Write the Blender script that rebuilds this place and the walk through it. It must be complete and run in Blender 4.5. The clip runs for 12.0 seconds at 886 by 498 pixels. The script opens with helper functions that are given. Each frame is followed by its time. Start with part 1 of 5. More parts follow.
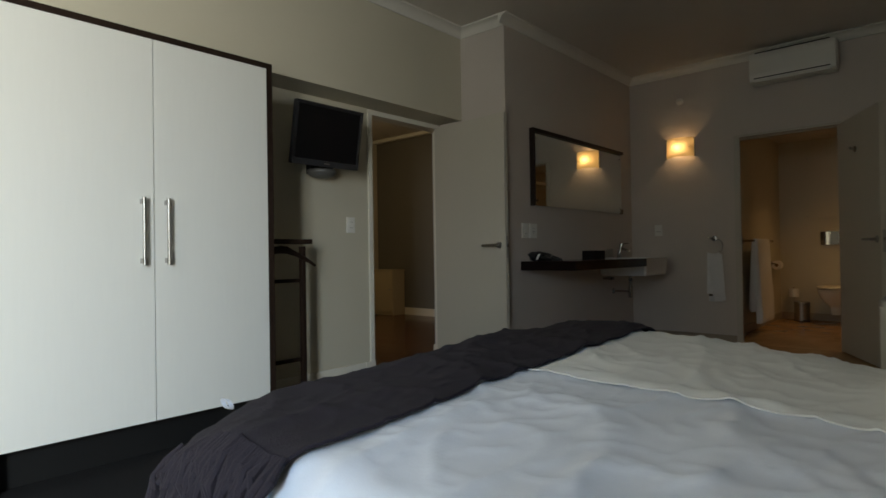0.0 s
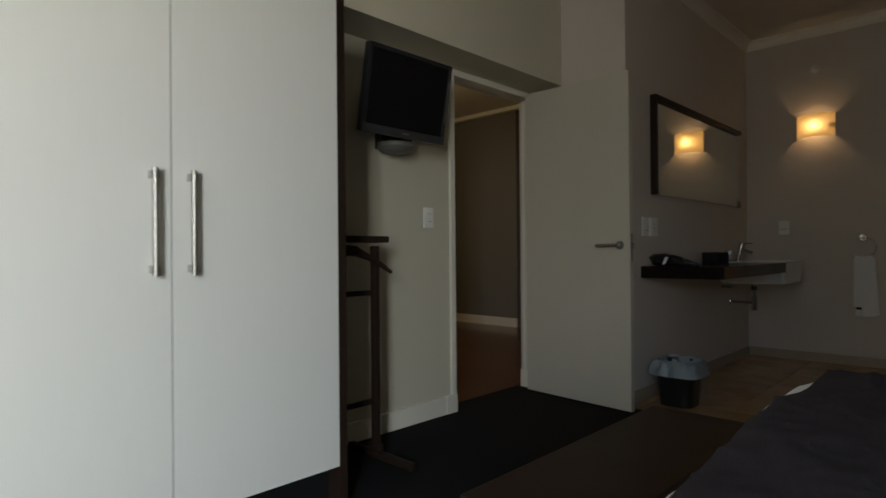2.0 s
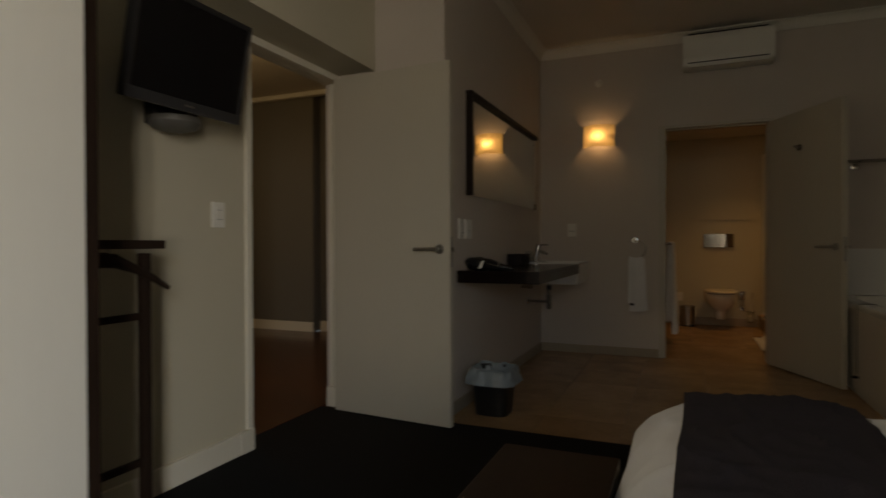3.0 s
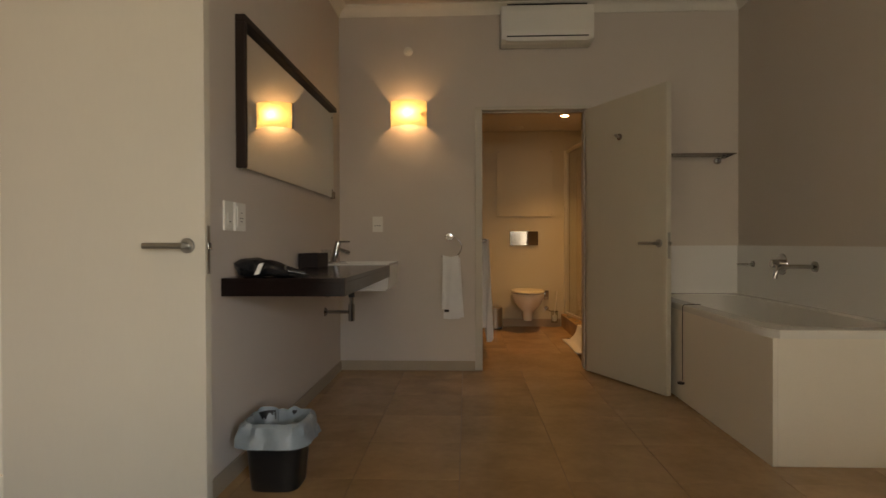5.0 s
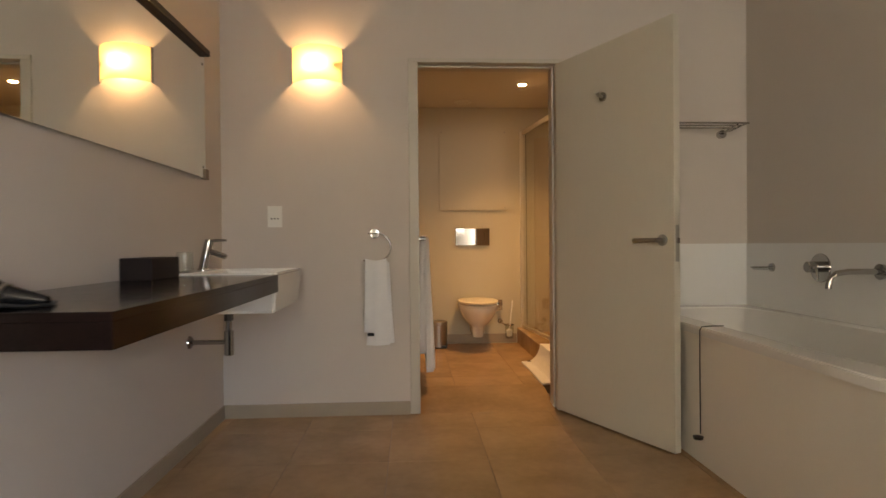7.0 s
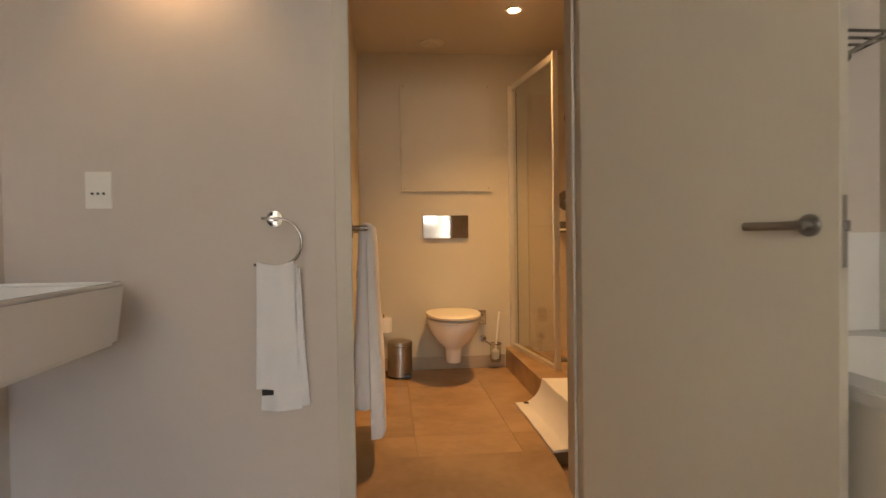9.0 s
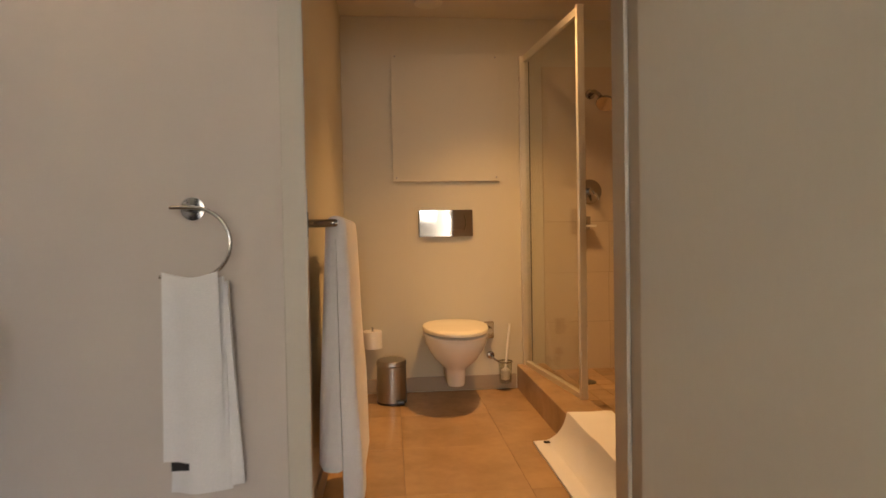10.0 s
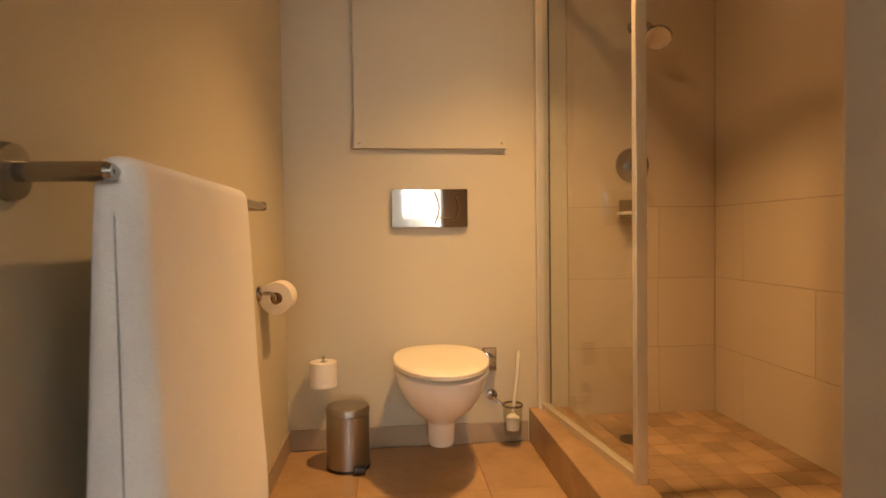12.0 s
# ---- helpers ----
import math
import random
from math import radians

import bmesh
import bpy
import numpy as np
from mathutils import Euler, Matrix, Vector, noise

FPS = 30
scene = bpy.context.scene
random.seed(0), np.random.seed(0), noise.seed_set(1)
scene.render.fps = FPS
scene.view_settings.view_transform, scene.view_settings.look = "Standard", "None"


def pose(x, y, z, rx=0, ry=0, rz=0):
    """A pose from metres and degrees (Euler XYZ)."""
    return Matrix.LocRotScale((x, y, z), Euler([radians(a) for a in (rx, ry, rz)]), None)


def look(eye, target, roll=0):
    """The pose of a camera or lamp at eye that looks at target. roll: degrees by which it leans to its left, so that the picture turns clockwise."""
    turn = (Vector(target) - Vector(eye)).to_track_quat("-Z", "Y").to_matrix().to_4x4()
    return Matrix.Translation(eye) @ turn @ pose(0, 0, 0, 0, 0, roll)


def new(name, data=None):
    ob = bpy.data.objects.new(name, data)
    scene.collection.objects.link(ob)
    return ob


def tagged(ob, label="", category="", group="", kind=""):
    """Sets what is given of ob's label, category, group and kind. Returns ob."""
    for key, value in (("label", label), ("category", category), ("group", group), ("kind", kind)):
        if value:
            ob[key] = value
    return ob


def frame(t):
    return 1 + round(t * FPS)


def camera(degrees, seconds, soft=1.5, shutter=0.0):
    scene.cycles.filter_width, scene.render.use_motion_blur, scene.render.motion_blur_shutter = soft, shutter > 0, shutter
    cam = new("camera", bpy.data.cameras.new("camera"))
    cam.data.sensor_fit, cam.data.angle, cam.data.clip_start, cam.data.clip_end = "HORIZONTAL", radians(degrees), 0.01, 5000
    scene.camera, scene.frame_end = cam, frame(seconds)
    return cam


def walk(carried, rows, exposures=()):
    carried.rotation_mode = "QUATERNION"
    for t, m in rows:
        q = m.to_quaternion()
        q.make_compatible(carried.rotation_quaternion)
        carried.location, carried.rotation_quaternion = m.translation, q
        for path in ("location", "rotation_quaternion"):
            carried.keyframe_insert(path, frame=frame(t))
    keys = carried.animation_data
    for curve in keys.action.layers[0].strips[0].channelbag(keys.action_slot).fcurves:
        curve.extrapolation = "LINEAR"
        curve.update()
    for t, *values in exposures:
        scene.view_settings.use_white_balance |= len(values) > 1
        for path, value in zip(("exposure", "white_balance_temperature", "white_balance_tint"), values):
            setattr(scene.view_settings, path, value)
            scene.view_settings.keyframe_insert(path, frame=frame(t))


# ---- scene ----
cam = camera(75.1, 12.0, 1.5, 0.4)
PATH = [
    (0, (2.719, -6.266, 0.933), (1.390, -4.771, 0.952), -0.9),
    (0.5, (2.458, -6.152, 0.929), (1.073, -4.709, 0.945), -0.7),
    (1, (2.193, -6.022, 0.941), (0.733, -4.655, 0.960), -0.7),
    (1.5, (1.900, -5.931, 0.962), (0.436, -4.568, 0.979), -0.6),
    (2, (1.664, -5.815, 0.969), (0.279, -4.372, 0.979), -0.5),
    (2.5, (1.445, -5.659, 1.021), (0.312, -4.011, 1.011), -0.4),
    (3, (1.292, -5.530, 1.028), (0.518, -3.686, 1.011), -0.2),
    (3.5, (1.198, -5.346, 1.019), (0.747, -3.397, 1.000), -0.2),
    (3.7, (1.150, -5.238, 1.033), (0.769, -3.275, 1.010), -0.1),
    (5.5, (0.990, -4.281, 0.995), (0.970, -2.281, 0.976), -0.4),
    (6, (0.975, -3.986, 0.988), (0.992, -1.986, 0.969), -0.5),
    (6.5, (1.005, -3.689, 0.977), (1.066, -1.690, 0.962), -0.5),
    (7, (1.089, -3.374, 0.989), (1.197, -1.377, 0.973), -0.5),
    (7.5, (1.169, -3.032, 1.000), (1.314, -1.038, 0.981), -0.6),
    (7.7, (1.200, -2.891, 0.996), (1.355, -0.897, 0.981), -0.7),
    (9.5, (1.281, -1.702, 0.983), (1.470, 0.288, 0.937), -0.8),
    (10, (1.327, -1.393, 0.982), (1.509, 0.599, 0.937), -1.0),
    (10.5, (1.356, -1.088, 0.987), (1.535, 0.903, 0.941), -0.9),
    (11, (1.414, -0.806, 0.979), (1.599, 1.185, 0.929), -0.9),
    (11.5, (1.450, -0.569, 0.969), (1.647, 1.421, 0.914), -0.8),
    (12, (1.491, -0.397, 0.948), (1.674, 1.594, 0.897), -0.7),
]
EXPOSURES = [(0, -0.1, 6400, 8), (1.0, -0.1, 6450, 9), (2.0, -0.25, 6550, 10), (2.5, -0.35, 6900, 11), (3.0, -0.5, 7900, 15), (3.5, 0.2, 8500, 18), (5.5, 1.5, 7750, 18), (6.5, 2.05, 7400, 19), (7.5, 2.35, 7100, 19), (9.5, 2.45, 6900, 20), (10.5, 2.5, 6900, 20), (11.5, 2.75, 6850, 18), (12, 2.75, 6700, 18)]
walk(cam, [(t, look(eye, target, roll)) for t, eye, target, roll in PATH], EXPOSURES)

# ---- world and large lights ----
world = bpy.data.worlds.new("sky")
scene.world = world
world.use_nodes = True
wn = world.node_tree
sky = wn.nodes.new("ShaderNodeTexSky")
sky.sky_type, sky.sun_disc, sky.sun_elevation, sky.sun_rotation = "NISHITA", False, radians(40), radians(60)
wn.links.new(sky.outputs[0], wn.nodes["Background"].inputs[0])
wn.nodes["Background"].inputs[1].default_value = 0.1


def lamp(name, kind, energy, colour, m):
    data = bpy.data.lights.new(name, kind)
    data.energy, data.color = energy, colour
    new(name, data).matrix_world = m
    return data


# daylight: the garden's light and, steeper and bluer, the sky's through the large window; the sky's through the high one
for energy, colour, tall, spread, m in ((235, (0.98, 0.98, 0.91), 1.7, 140, look((3.61, -8.4, 1.45), (0, -8.4, 1.45))),
                                        (27, (0.42, 0.68, 1.0), 0.8, 72, look((3.60, -8.4, 1.9), (1.45, -5.8, -0.4))),
                                        (9, (0.62, 0.82, 1.0), 0.9, 140, look((1.5, -9.06, 1.86), (1.5, 0, 1.86)))):
    light = lamp("window_light", "AREA", energy, colour, m)
    light.shape, light.size, light.size_y, light.spread = "RECTANGLE", 1.0, tall, radians(spread)
lamp("hall_light", "POINT", 18, (1.0, 0.75, 0.4), pose(-2.6, -2.2, 2.5)).shadow_soft_size = 0.1
lamp("sconce_bulb", "POINT", 1.05, (1.0, 0.64, 0.32), pose(0.553, -0.088, 2.018)).shadow_soft_size = 0.015
light = lamp("downlight_bulb", "SPOT", 22, (1.0, 0.57, 0.21), look((1.985, 1.22, 2.245), (1.95, 1.22, 0)))
light.spot_size, light.spot_blend, light.shadow_soft_size = radians(108), 1.0, 0.045


# ---- materials ----
def material(name, colour, rough=0.6, metal=0.0, vary=0.08, scale=6.0, fine=0.03, fine_scale=90.0, bump=0.0, bump_scale=120.0,
             detail=4.0, rough_vary=0.05, spec=0.5, stretch=(1, 1, 1), per_object=0.0, sheen=0.0, transmission=0.0, dark=None, coat=0.0):
    """Principled surface: colour varied in wide patches and in fine grain, roughness varied, bump by noise."""
    mat = bpy.data.materials.new(name)
    mat.use_nodes = True
    nt = mat.node_tree
    n, l = nt.nodes, nt.links
    p = n["Principled BSDF"]
    p.inputs["Metallic"].default_value = metal
    p.inputs["Specular IOR Level"].default_value = spec
    p.inputs["Sheen Weight"].default_value = sheen
    p.inputs["Transmission Weight"].default_value = transmission
    p.inputs["Coat Weight"].default_value = coat
    co = n.new("ShaderNodeTexCoord")
    mp = n.new("ShaderNodeMapping")
    mp.inputs["Scale"].default_value = stretch
    l.new(co.outputs["Object"], mp.inputs[0])

    def noise_node(s, detail):
        t = n.new("ShaderNodeTexNoise")
        t.inputs["Scale"].default_value, t.inputs["Detail"].default_value = s, detail
        l.new(mp.outputs[0], t.inputs["Vector"])
        return t.outputs["Fac"]

    def maths(op, a, b):
        m = n.new("ShaderNodeMath")
        m.operation = op
        for k, v in enumerate((a, b)):
            if isinstance(v, (int, float)):
                m.inputs[k].default_value = v
            else:
                l.new(v, m.inputs[k])
        return m.outputs[0]

    wide, grain = noise_node(scale, detail), noise_node(fine_scale, min(detail, 3))
    value = maths("ADD", maths("MULTIPLY", maths("SUBTRACT", wide, 0.5), 2 * vary), maths("MULTIPLY", maths("SUBTRACT", grain, 0.5), 2 * fine))
    if per_object:
        info = n.new("ShaderNodeObjectInfo")
        spread = n.new("ShaderNodeVectorMath")
        spread.operation = "SCALE"
        spread.inputs[0].default_value = (37.0, 91.0, 53.0)
        l.new(info.outputs["Random"], spread.inputs["Scale"])
        l.new(spread.outputs[0], mp.inputs["Location"])
        value = maths("ADD", value, maths("MULTIPLY", maths("SUBTRACT", info.outputs["Random"], 0.5), 2 * per_object))
    hsv = n.new("ShaderNodeHueSaturation")
    l.new(maths("ADD", value, 1.0), hsv.inputs["Value"])
    if dark:
        mix = n.new("ShaderNodeMix")
        mix.data_type = "RGBA"
        mix.inputs["A"].default_value, mix.inputs["B"].default_value = (*colour, 1), (*dark, 1)
        ramp = n.new("ShaderNodeMapRange")
        ramp.inputs["From Min"].default_value, ramp.inputs["From Max"].default_value = 0.30, 0.80
        l.new(noise_node(scale * 1.7, 6), ramp.inputs["Value"])
        l.new(ramp.outputs[0], mix.inputs["Factor"])
        l.new(mix.outputs["Result"], hsv.inputs["Color"])
    else:
        hsv.inputs["Color"].default_value = (*colour, 1)
    l.new(hsv.outputs[0], p.inputs["Base Color"])
    l.new(maths("ADD", rough, maths("MULTIPLY", maths("SUBTRACT", wide, 0.5), 2 * rough_vary)), p.inputs["Roughness"])
    if bump:
        b = n.new("ShaderNodeBump")
        b.inputs["Strength"].default_value, b.inputs["Distance"].default_value = bump, 0.004
        l.new(noise_node(bump_scale, 4), b.inputs["Height"])
        l.new(b.outputs[0], p.inputs["Normal"])
    return mat


def glowing(name, colour, strength):
    mat = bpy.data.materials.new(name)
    mat.use_nodes = True
    p = mat.node_tree.nodes["Principled BSDF"]
    p.inputs["Base Color"].default_value = p.inputs["Emission Color"].default_value = (*colour, 1)
    p.inputs["Emission Strength"].default_value = strength
    return mat


def glass_material(name, tint, rough=0.0):
    """Thin clear pane: mostly see-through, with mirror gloss by Fresnel."""
    mat = bpy.data.materials.new(name)
    mat.use_nodes = True
    nt = mat.node_tree
    n, l = nt.nodes, nt.links
    n.remove(n["Principled BSDF"])
    clear, gloss, mix, fr = n.new("ShaderNodeBsdfTransparent"), n.new("ShaderNodeBsdfGlossy"), n.new("ShaderNodeMixShader"), n.new("ShaderNodeLayerWeight")
    clear.inputs[0].default_value = (*tint, 1)
    gloss.inputs["Roughness"].default_value = rough
    curve = n.new("ShaderNodeMath")
    curve.operation = "POWER"
    l.new(fr.outputs["Facing"], curve.inputs[0])
    curve.inputs[1].default_value = 5
    scale_ = n.new("ShaderNodeMath")
    scale_.operation = "MULTIPLY_ADD"
    l.new(curve.outputs[0], scale_.inputs[0])
    scale_.inputs[1].default_value, scale_.inputs[2].default_value = 0.9, 0.045
    l.new(scale_.outputs[0], mix.inputs[0])
    l.new(clear.outputs[0], mix.inputs[1])
    l.new(gloss.outputs[0], mix.inputs[2])
    l.new(mix.outputs[0], n["Material Output"].inputs[0])
    return mat


def translucent(name, colour, share=0.6, strength=0.0):
    """Cloth or paper shade that lets light through; it may glow by its own bulb."""
    mat = bpy.data.materials.new(name)
    mat.use_nodes = True
    nt = mat.node_tree
    n, l = nt.nodes, nt.links
    p = n["Principled BSDF"]
    p.inputs["Base Color"].default_value = (*colour, 1)
    p.inputs["Roughness"].default_value = 0.8
    tr, mix = n.new("ShaderNodeBsdfTranslucent"), n.new("ShaderNodeMixShader")
    tr.inputs[0].default_value = (*colour, 1)
    mix.inputs[0].default_value = share
    l.new(p.outputs[0], mix.inputs[1])
    l.new(tr.outputs[0], mix.inputs[2])
    l.new(mix.outputs[0], n["Material Output"].inputs[0])
    return mat


PAINT = material("wall_paint", (0.56, 0.52, 0.41), 0.75, vary=0.03, scale=1.6, fine=0.012, bump=0.06, bump_scale=160)
# same cream paint, its tint shifted pinker to carry the washing corner's light
PAINT_PINKER = material("wall_paint_pinker", (0.578, 0.515, 0.458), 0.75, vary=0.03, scale=1.6, fine=0.012, bump=0.06, bump_scale=160)
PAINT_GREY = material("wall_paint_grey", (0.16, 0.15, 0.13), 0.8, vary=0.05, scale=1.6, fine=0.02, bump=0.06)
CEILING = material("ceiling_paint", (0.66, 0.61, 0.54), 0.85, vary=0.03, scale=1.2, fine=0.01)
CORNICE = material("cornice_plaster", (0.72, 0.69, 0.62), 0.7, vary=0.03, fine=0.01)
WHITE_TRIM = material("white_trim_paint", (0.74, 0.70, 0.60), 0.45, vary=0.05, scale=4, fine=0.02)
DOOR_PAINT = material("cream_door_paint", (0.55, 0.507, 0.42), 0.5, vary=0.035, scale=3, fine=0.02, bump=0.04, bump_scale=60, stretch=(1, 1, 0.2))
FRAME_PAINT = material("frame_paint", (0.52, 0.475, 0.40), 0.5, vary=0.04, scale=4, fine=0.02)
CARPET = material("charcoal_carpet", (0.015, 0.015, 0.016), 1.0, vary=0.15, scale=3, fine=0.45, fine_scale=350, bump=0.8, bump_scale=400, spec=0.1)
TILE = material("travertine_tile", (0.39, 0.247, 0.125), 0.22, vary=0.36, scale=4.0, fine=0.12, fine_scale=26, detail=3.0, per_object=0.07, rough_vary=0.07)
GROUT = material("tile_grout", (0.26, 0.172, 0.10), 0.9, vary=0.1)
WALL_TILE = material("shower_wall_tile", (0.57, 0.48, 0.36), 0.13, vary=0.05, scale=3, fine=0.03, per_object=0.03)
SKIRT_TILE = material("skirting_tile", (0.36, 0.29, 0.21), 0.45, vary=0.1, scale=6, fine=0.05)
WENGE = material("dark_wenge_wood", (0.022, 0.013, 0.009), 0.5, spec=0.2, vary=0.3, scale=5, fine=0.3, fine_scale=40, stretch=(1, 1, 0.12), bump=0.05)
STONE = material("black_polished_stone", (0.012, 0.007, 0.006), 0.14, vary=0.3, scale=30, fine=0.4, fine_scale=200, spec=0.16)
WARDROBE_WHITE = material("white_wardrobe_laminate", (0.74, 0.74, 0.70), 0.42, vary=0.02, scale=3, fine=0.018, fine_scale=60, stretch=(1, 1, 0.1), bump=0.03, bump_scale=90)
STEEL = material("brushed_steel", (0.37, 0.355, 0.325), 0.38, 1.0, vary=0.05, fine=0.06, fine_scale=200, stretch=(1, 1, 0.2))
# copy of the chrome, darkened to dim the flush plate's reflections
CHROME_DARK = material("darkened_chrome", (0.30, 0.28, 0.26), 0.06, 1.0, vary=0.02, fine=0.0)
CHROME = material("chrome", (0.44, 0.425, 0.41), 0.09, 1.0, vary=0.02, fine=0.0)
PORCELAIN = material("white_porcelain", (0.81, 0.79, 0.74), 0.12, vary=0.01, fine=0.0, rough_vary=0.02)
ENAMEL = material("white_tub_enamel", (0.74, 0.72, 0.68), 0.2, vary=0.02, scale=3, fine=0.0)
TUB_PANEL = material("tub_panel_paint", (0.74, 0.69, 0.61), 0.5, vary=0.04, scale=2.5, fine=0.02)
PLASTIC_WHITE = material("white_plastic", (0.78, 0.76, 0.70), 0.35, vary=0.01, fine=0.0)
PLASTIC_BLACK = material("black_plastic", (0.012, 0.012, 0.012), 0.3, vary=0.1, fine=0.0)
SCREEN = material("dark_screen", (0.006, 0.006, 0.007), 0.12, vary=0.0, fine=0.0)
TV_FRAME = material("tv_frame_plastic", (0.02, 0.02, 0.022), 0.35, vary=0.05, fine=0.0)
TOWEL = material("white_terry_towel", (0.80, 0.79, 0.78), 1.0, vary=0.05, scale=8, fine=0.12, fine_scale=400, bump=0.45, bump_scale=650, sheen=0.3, spec=0.1)
# white linen with the blue of the skylight put into its colour
LINEN = material("sky_tinted_bed_linen", (0.77, 0.81, 0.90), 0.85, vary=0.03, scale=5, fine=0.04, fine_scale=300, bump=0.35, bump_scale=10, sheen=0.15, spec=0.2)
LINEN_CREAM = material("cream_bed_linen", (0.78, 0.785, 0.76), 0.85, vary=0.03, scale=5, fine=0.04, fine_scale=300, bump=0.35, bump_scale=10, sheen=0.15, spec=0.2)
THROW = material("charcoal_wool_throw", (0.032, 0.027, 0.034), 0.95, vary=0.15, scale=6, fine=0.35, fine_scale=350, bump=0.7, bump_scale=320, sheen=0.02, spec=0.1)
HALL_WOOD = material("hall_floor_wood", (0.10, 0.042, 0.022), 0.22, vary=0.2, scale=2, fine=0.2, fine_scale=30, stretch=(0.15, 1, 1), per_object=0.15)
CREAM_BOX = material("cream_cabinet_paint", (0.50, 0.42, 0.27), 0.6, vary=0.06, fine=0.02)
BAG = material("bin_liner_plastic", (0.22, 0.26, 0.28), 0.35, vary=0.12, scale=20, fine=0.05, bump=0.3, bump_scale=40)
MIRROR = material("mirror_glass", (0.82, 0.84, 0.80), 0.01, 1.0, vary=0.0, fine=0.0, rough_vary=0.0)
GLASS = glass_material("shower_glass", (0.95, 0.96, 0.94))
CLEAR = glass_material("clear_glass", (0.96, 0.97, 0.97))
SHADE = translucent("lamp_shade", (0.94, 0.85, 0.64), 0.75)
GLOW = glowing("downlight_glow", (1.0, 0.58, 0.26), 50)
# near-black that paints the shade in slots, seams and gaps; also dark labels
SHADOW_GAP = material("shade_and_label_black", (0.02, 0.018, 0.016), 0.9, vary=0.1)


# ---- mesh helpers ----
def bm_box(lo, hi, bevel=0.0, segments=2, bm=None):
    b = bmesh.new()
    size = [h - a for a, h in zip(lo, hi)]
    mid = [(h + a) / 2 for a, h in zip(lo, hi)]
    bmesh.ops.create_cube(b, size=1, matrix=Matrix.Translation(mid) @ Matrix.Diagonal((*size, 1)))
    if bevel:
        bmesh.ops.bevel(b, geom=b.edges[:], offset=bevel, segments=segments, affect="EDGES", profile=0.6)
    return merged(bm, b)


def merged(bm, b):
    """b added to bm, or b itself."""
    if bm is None:
        return b
    data = bpy.data.meshes.new("tmp")
    b.to_mesh(data)
    b.free()
    bm.from_mesh(data)
    bpy.data.meshes.remove(data)
    return bm


def bm_tube(points, radius, sides=16, bm=None, closed=False):
    """A round bar along points; radius a number or one for each point."""
    b = bmesh.new()
    pts = [Vector(p) for p in points]
    rad = [radius] * len(pts) if isinstance(radius, (int, float)) else radius
    rings, ref = [], None
    for i, p in enumerate(pts):
        a = pts[i - 1] if i or closed else p
        c = pts[(i + 1) % len(pts)] if closed or i < len(pts) - 1 else p
        d = (c - a).normalized()
        if ref is None:
            ref = d.orthogonal().normalized()
        ref = (ref - d * ref.dot(d)).normalized()
        side = d.cross(ref)
        rings.append([b.verts.new(p + rad[i] * (math.cos(k * math.tau / sides) * ref + math.sin(k * math.tau / sides) * side)) for k in range(sides)])
    for i in range(len(rings) - (0 if closed else 1)):
        r, s = rings[i], rings[(i + 1) % len(rings)]
        for k in range(sides):
            b.faces.new((r[k], r[(k + 1) % sides], s[(k + 1) % sides], s[k]))
    if not closed:
        b.faces.new(rings[0][::-1])
        b.faces.new(rings[-1])
    bmesh.ops.recalc_face_normals(b, faces=b.faces[:])
    return merged(bm, b)


def bm_lathe(profile, centre, axis="z", sides=32, bm=None, squash=(1, 1)):
    """Profile of (radius, height) turned about an axis through centre."""
    b = bmesh.new()
    rings = []
    for r, h in profile:
        ring = []
        for k in range(sides):
            a = k * math.tau / sides
            u, v = r * math.cos(a) * squash[0], r * math.sin(a) * squash[1]
            ring.append(b.verts.new(Vector(centre) + Vector({"z": (u, v, h), "x": (h, u, v), "y": (u, h, v)}[axis])))
        rings.append(ring)
    for r, s in zip(rings, rings[1:]):
        for k in range(sides):
            b.faces.new((r[k], r[(k + 1) % sides], s[(k + 1) % sides], s[k]))
    for ring in (rings[0], rings[-1]):
        b.faces.new(ring)
    bmesh.ops.remove_doubles(b, verts=b.verts[:], dist=1e-5)
    bmesh.ops.recalc_face_normals(b, faces=b.faces[:])
    return merged(bm, b)


def bm_grid(f, nu, nv, thick=0.0, bm=None):
    """A sheet f(u, v) for u, v in 0..1, with a thickness where given."""
    b = bmesh.new()
    g = [[b.verts.new(f(i / nu, j / nv)) for j in range(nv + 1)] for i in range(nu + 1)]
    for i in range(nu):
        for j in range(nv):
            b.faces.new((g[i][j], g[i + 1][j], g[i + 1][j + 1], g[i][j + 1]))
    bmesh.ops.recalc_face_normals(b, faces=b.faces[:])
    if thick:
        bmesh.ops.solidify(b, geom=b.faces[:], thickness=thick)
    return merged(bm, b)


def moved(bm, m):
    bmesh.ops.transform(bm, matrix=m, verts=bm.verts[:])
    return bm


def part(name, bm, mat, parent=None, label="", smooth=True):
    for f in bm.faces:
        f.smooth = smooth
    for e in bm.edges:
        if smooth and len(e.link_faces) == 2:
            bend = e.calc_face_angle(0.0)
            areas = sorted(f.calc_area() for f in e.link_faces)
            e.smooth = bend < 0.61 and not (bend > 0.17 and areas[1] > 6 * areas[0])
    data = bpy.data.meshes.new(name)
    bm.to_mesh(data)
    bm.free()
    data.materials.append(mat)
    ob = new(name, data)
    ob.parent = parent
    return tagged(ob, label)


def thing(name, label, category, base=(0, 0, 0), group="", kind=""):
    """An Empty at the thing's base; parts are modelled in world coordinates under it."""
    ob = new(name)
    ob.location = base
    ob.empty_display_size = 0.05
    return tagged(ob, label, category, group, kind)


def under(owner, name, bm, mat, label="", smooth=True):
    """A part in world coordinates under a thing whose Empty stands elsewhere."""
    return part(name, moved(bm, Matrix.Translation(-Vector(owner.location))), mat, owner, label, smooth)


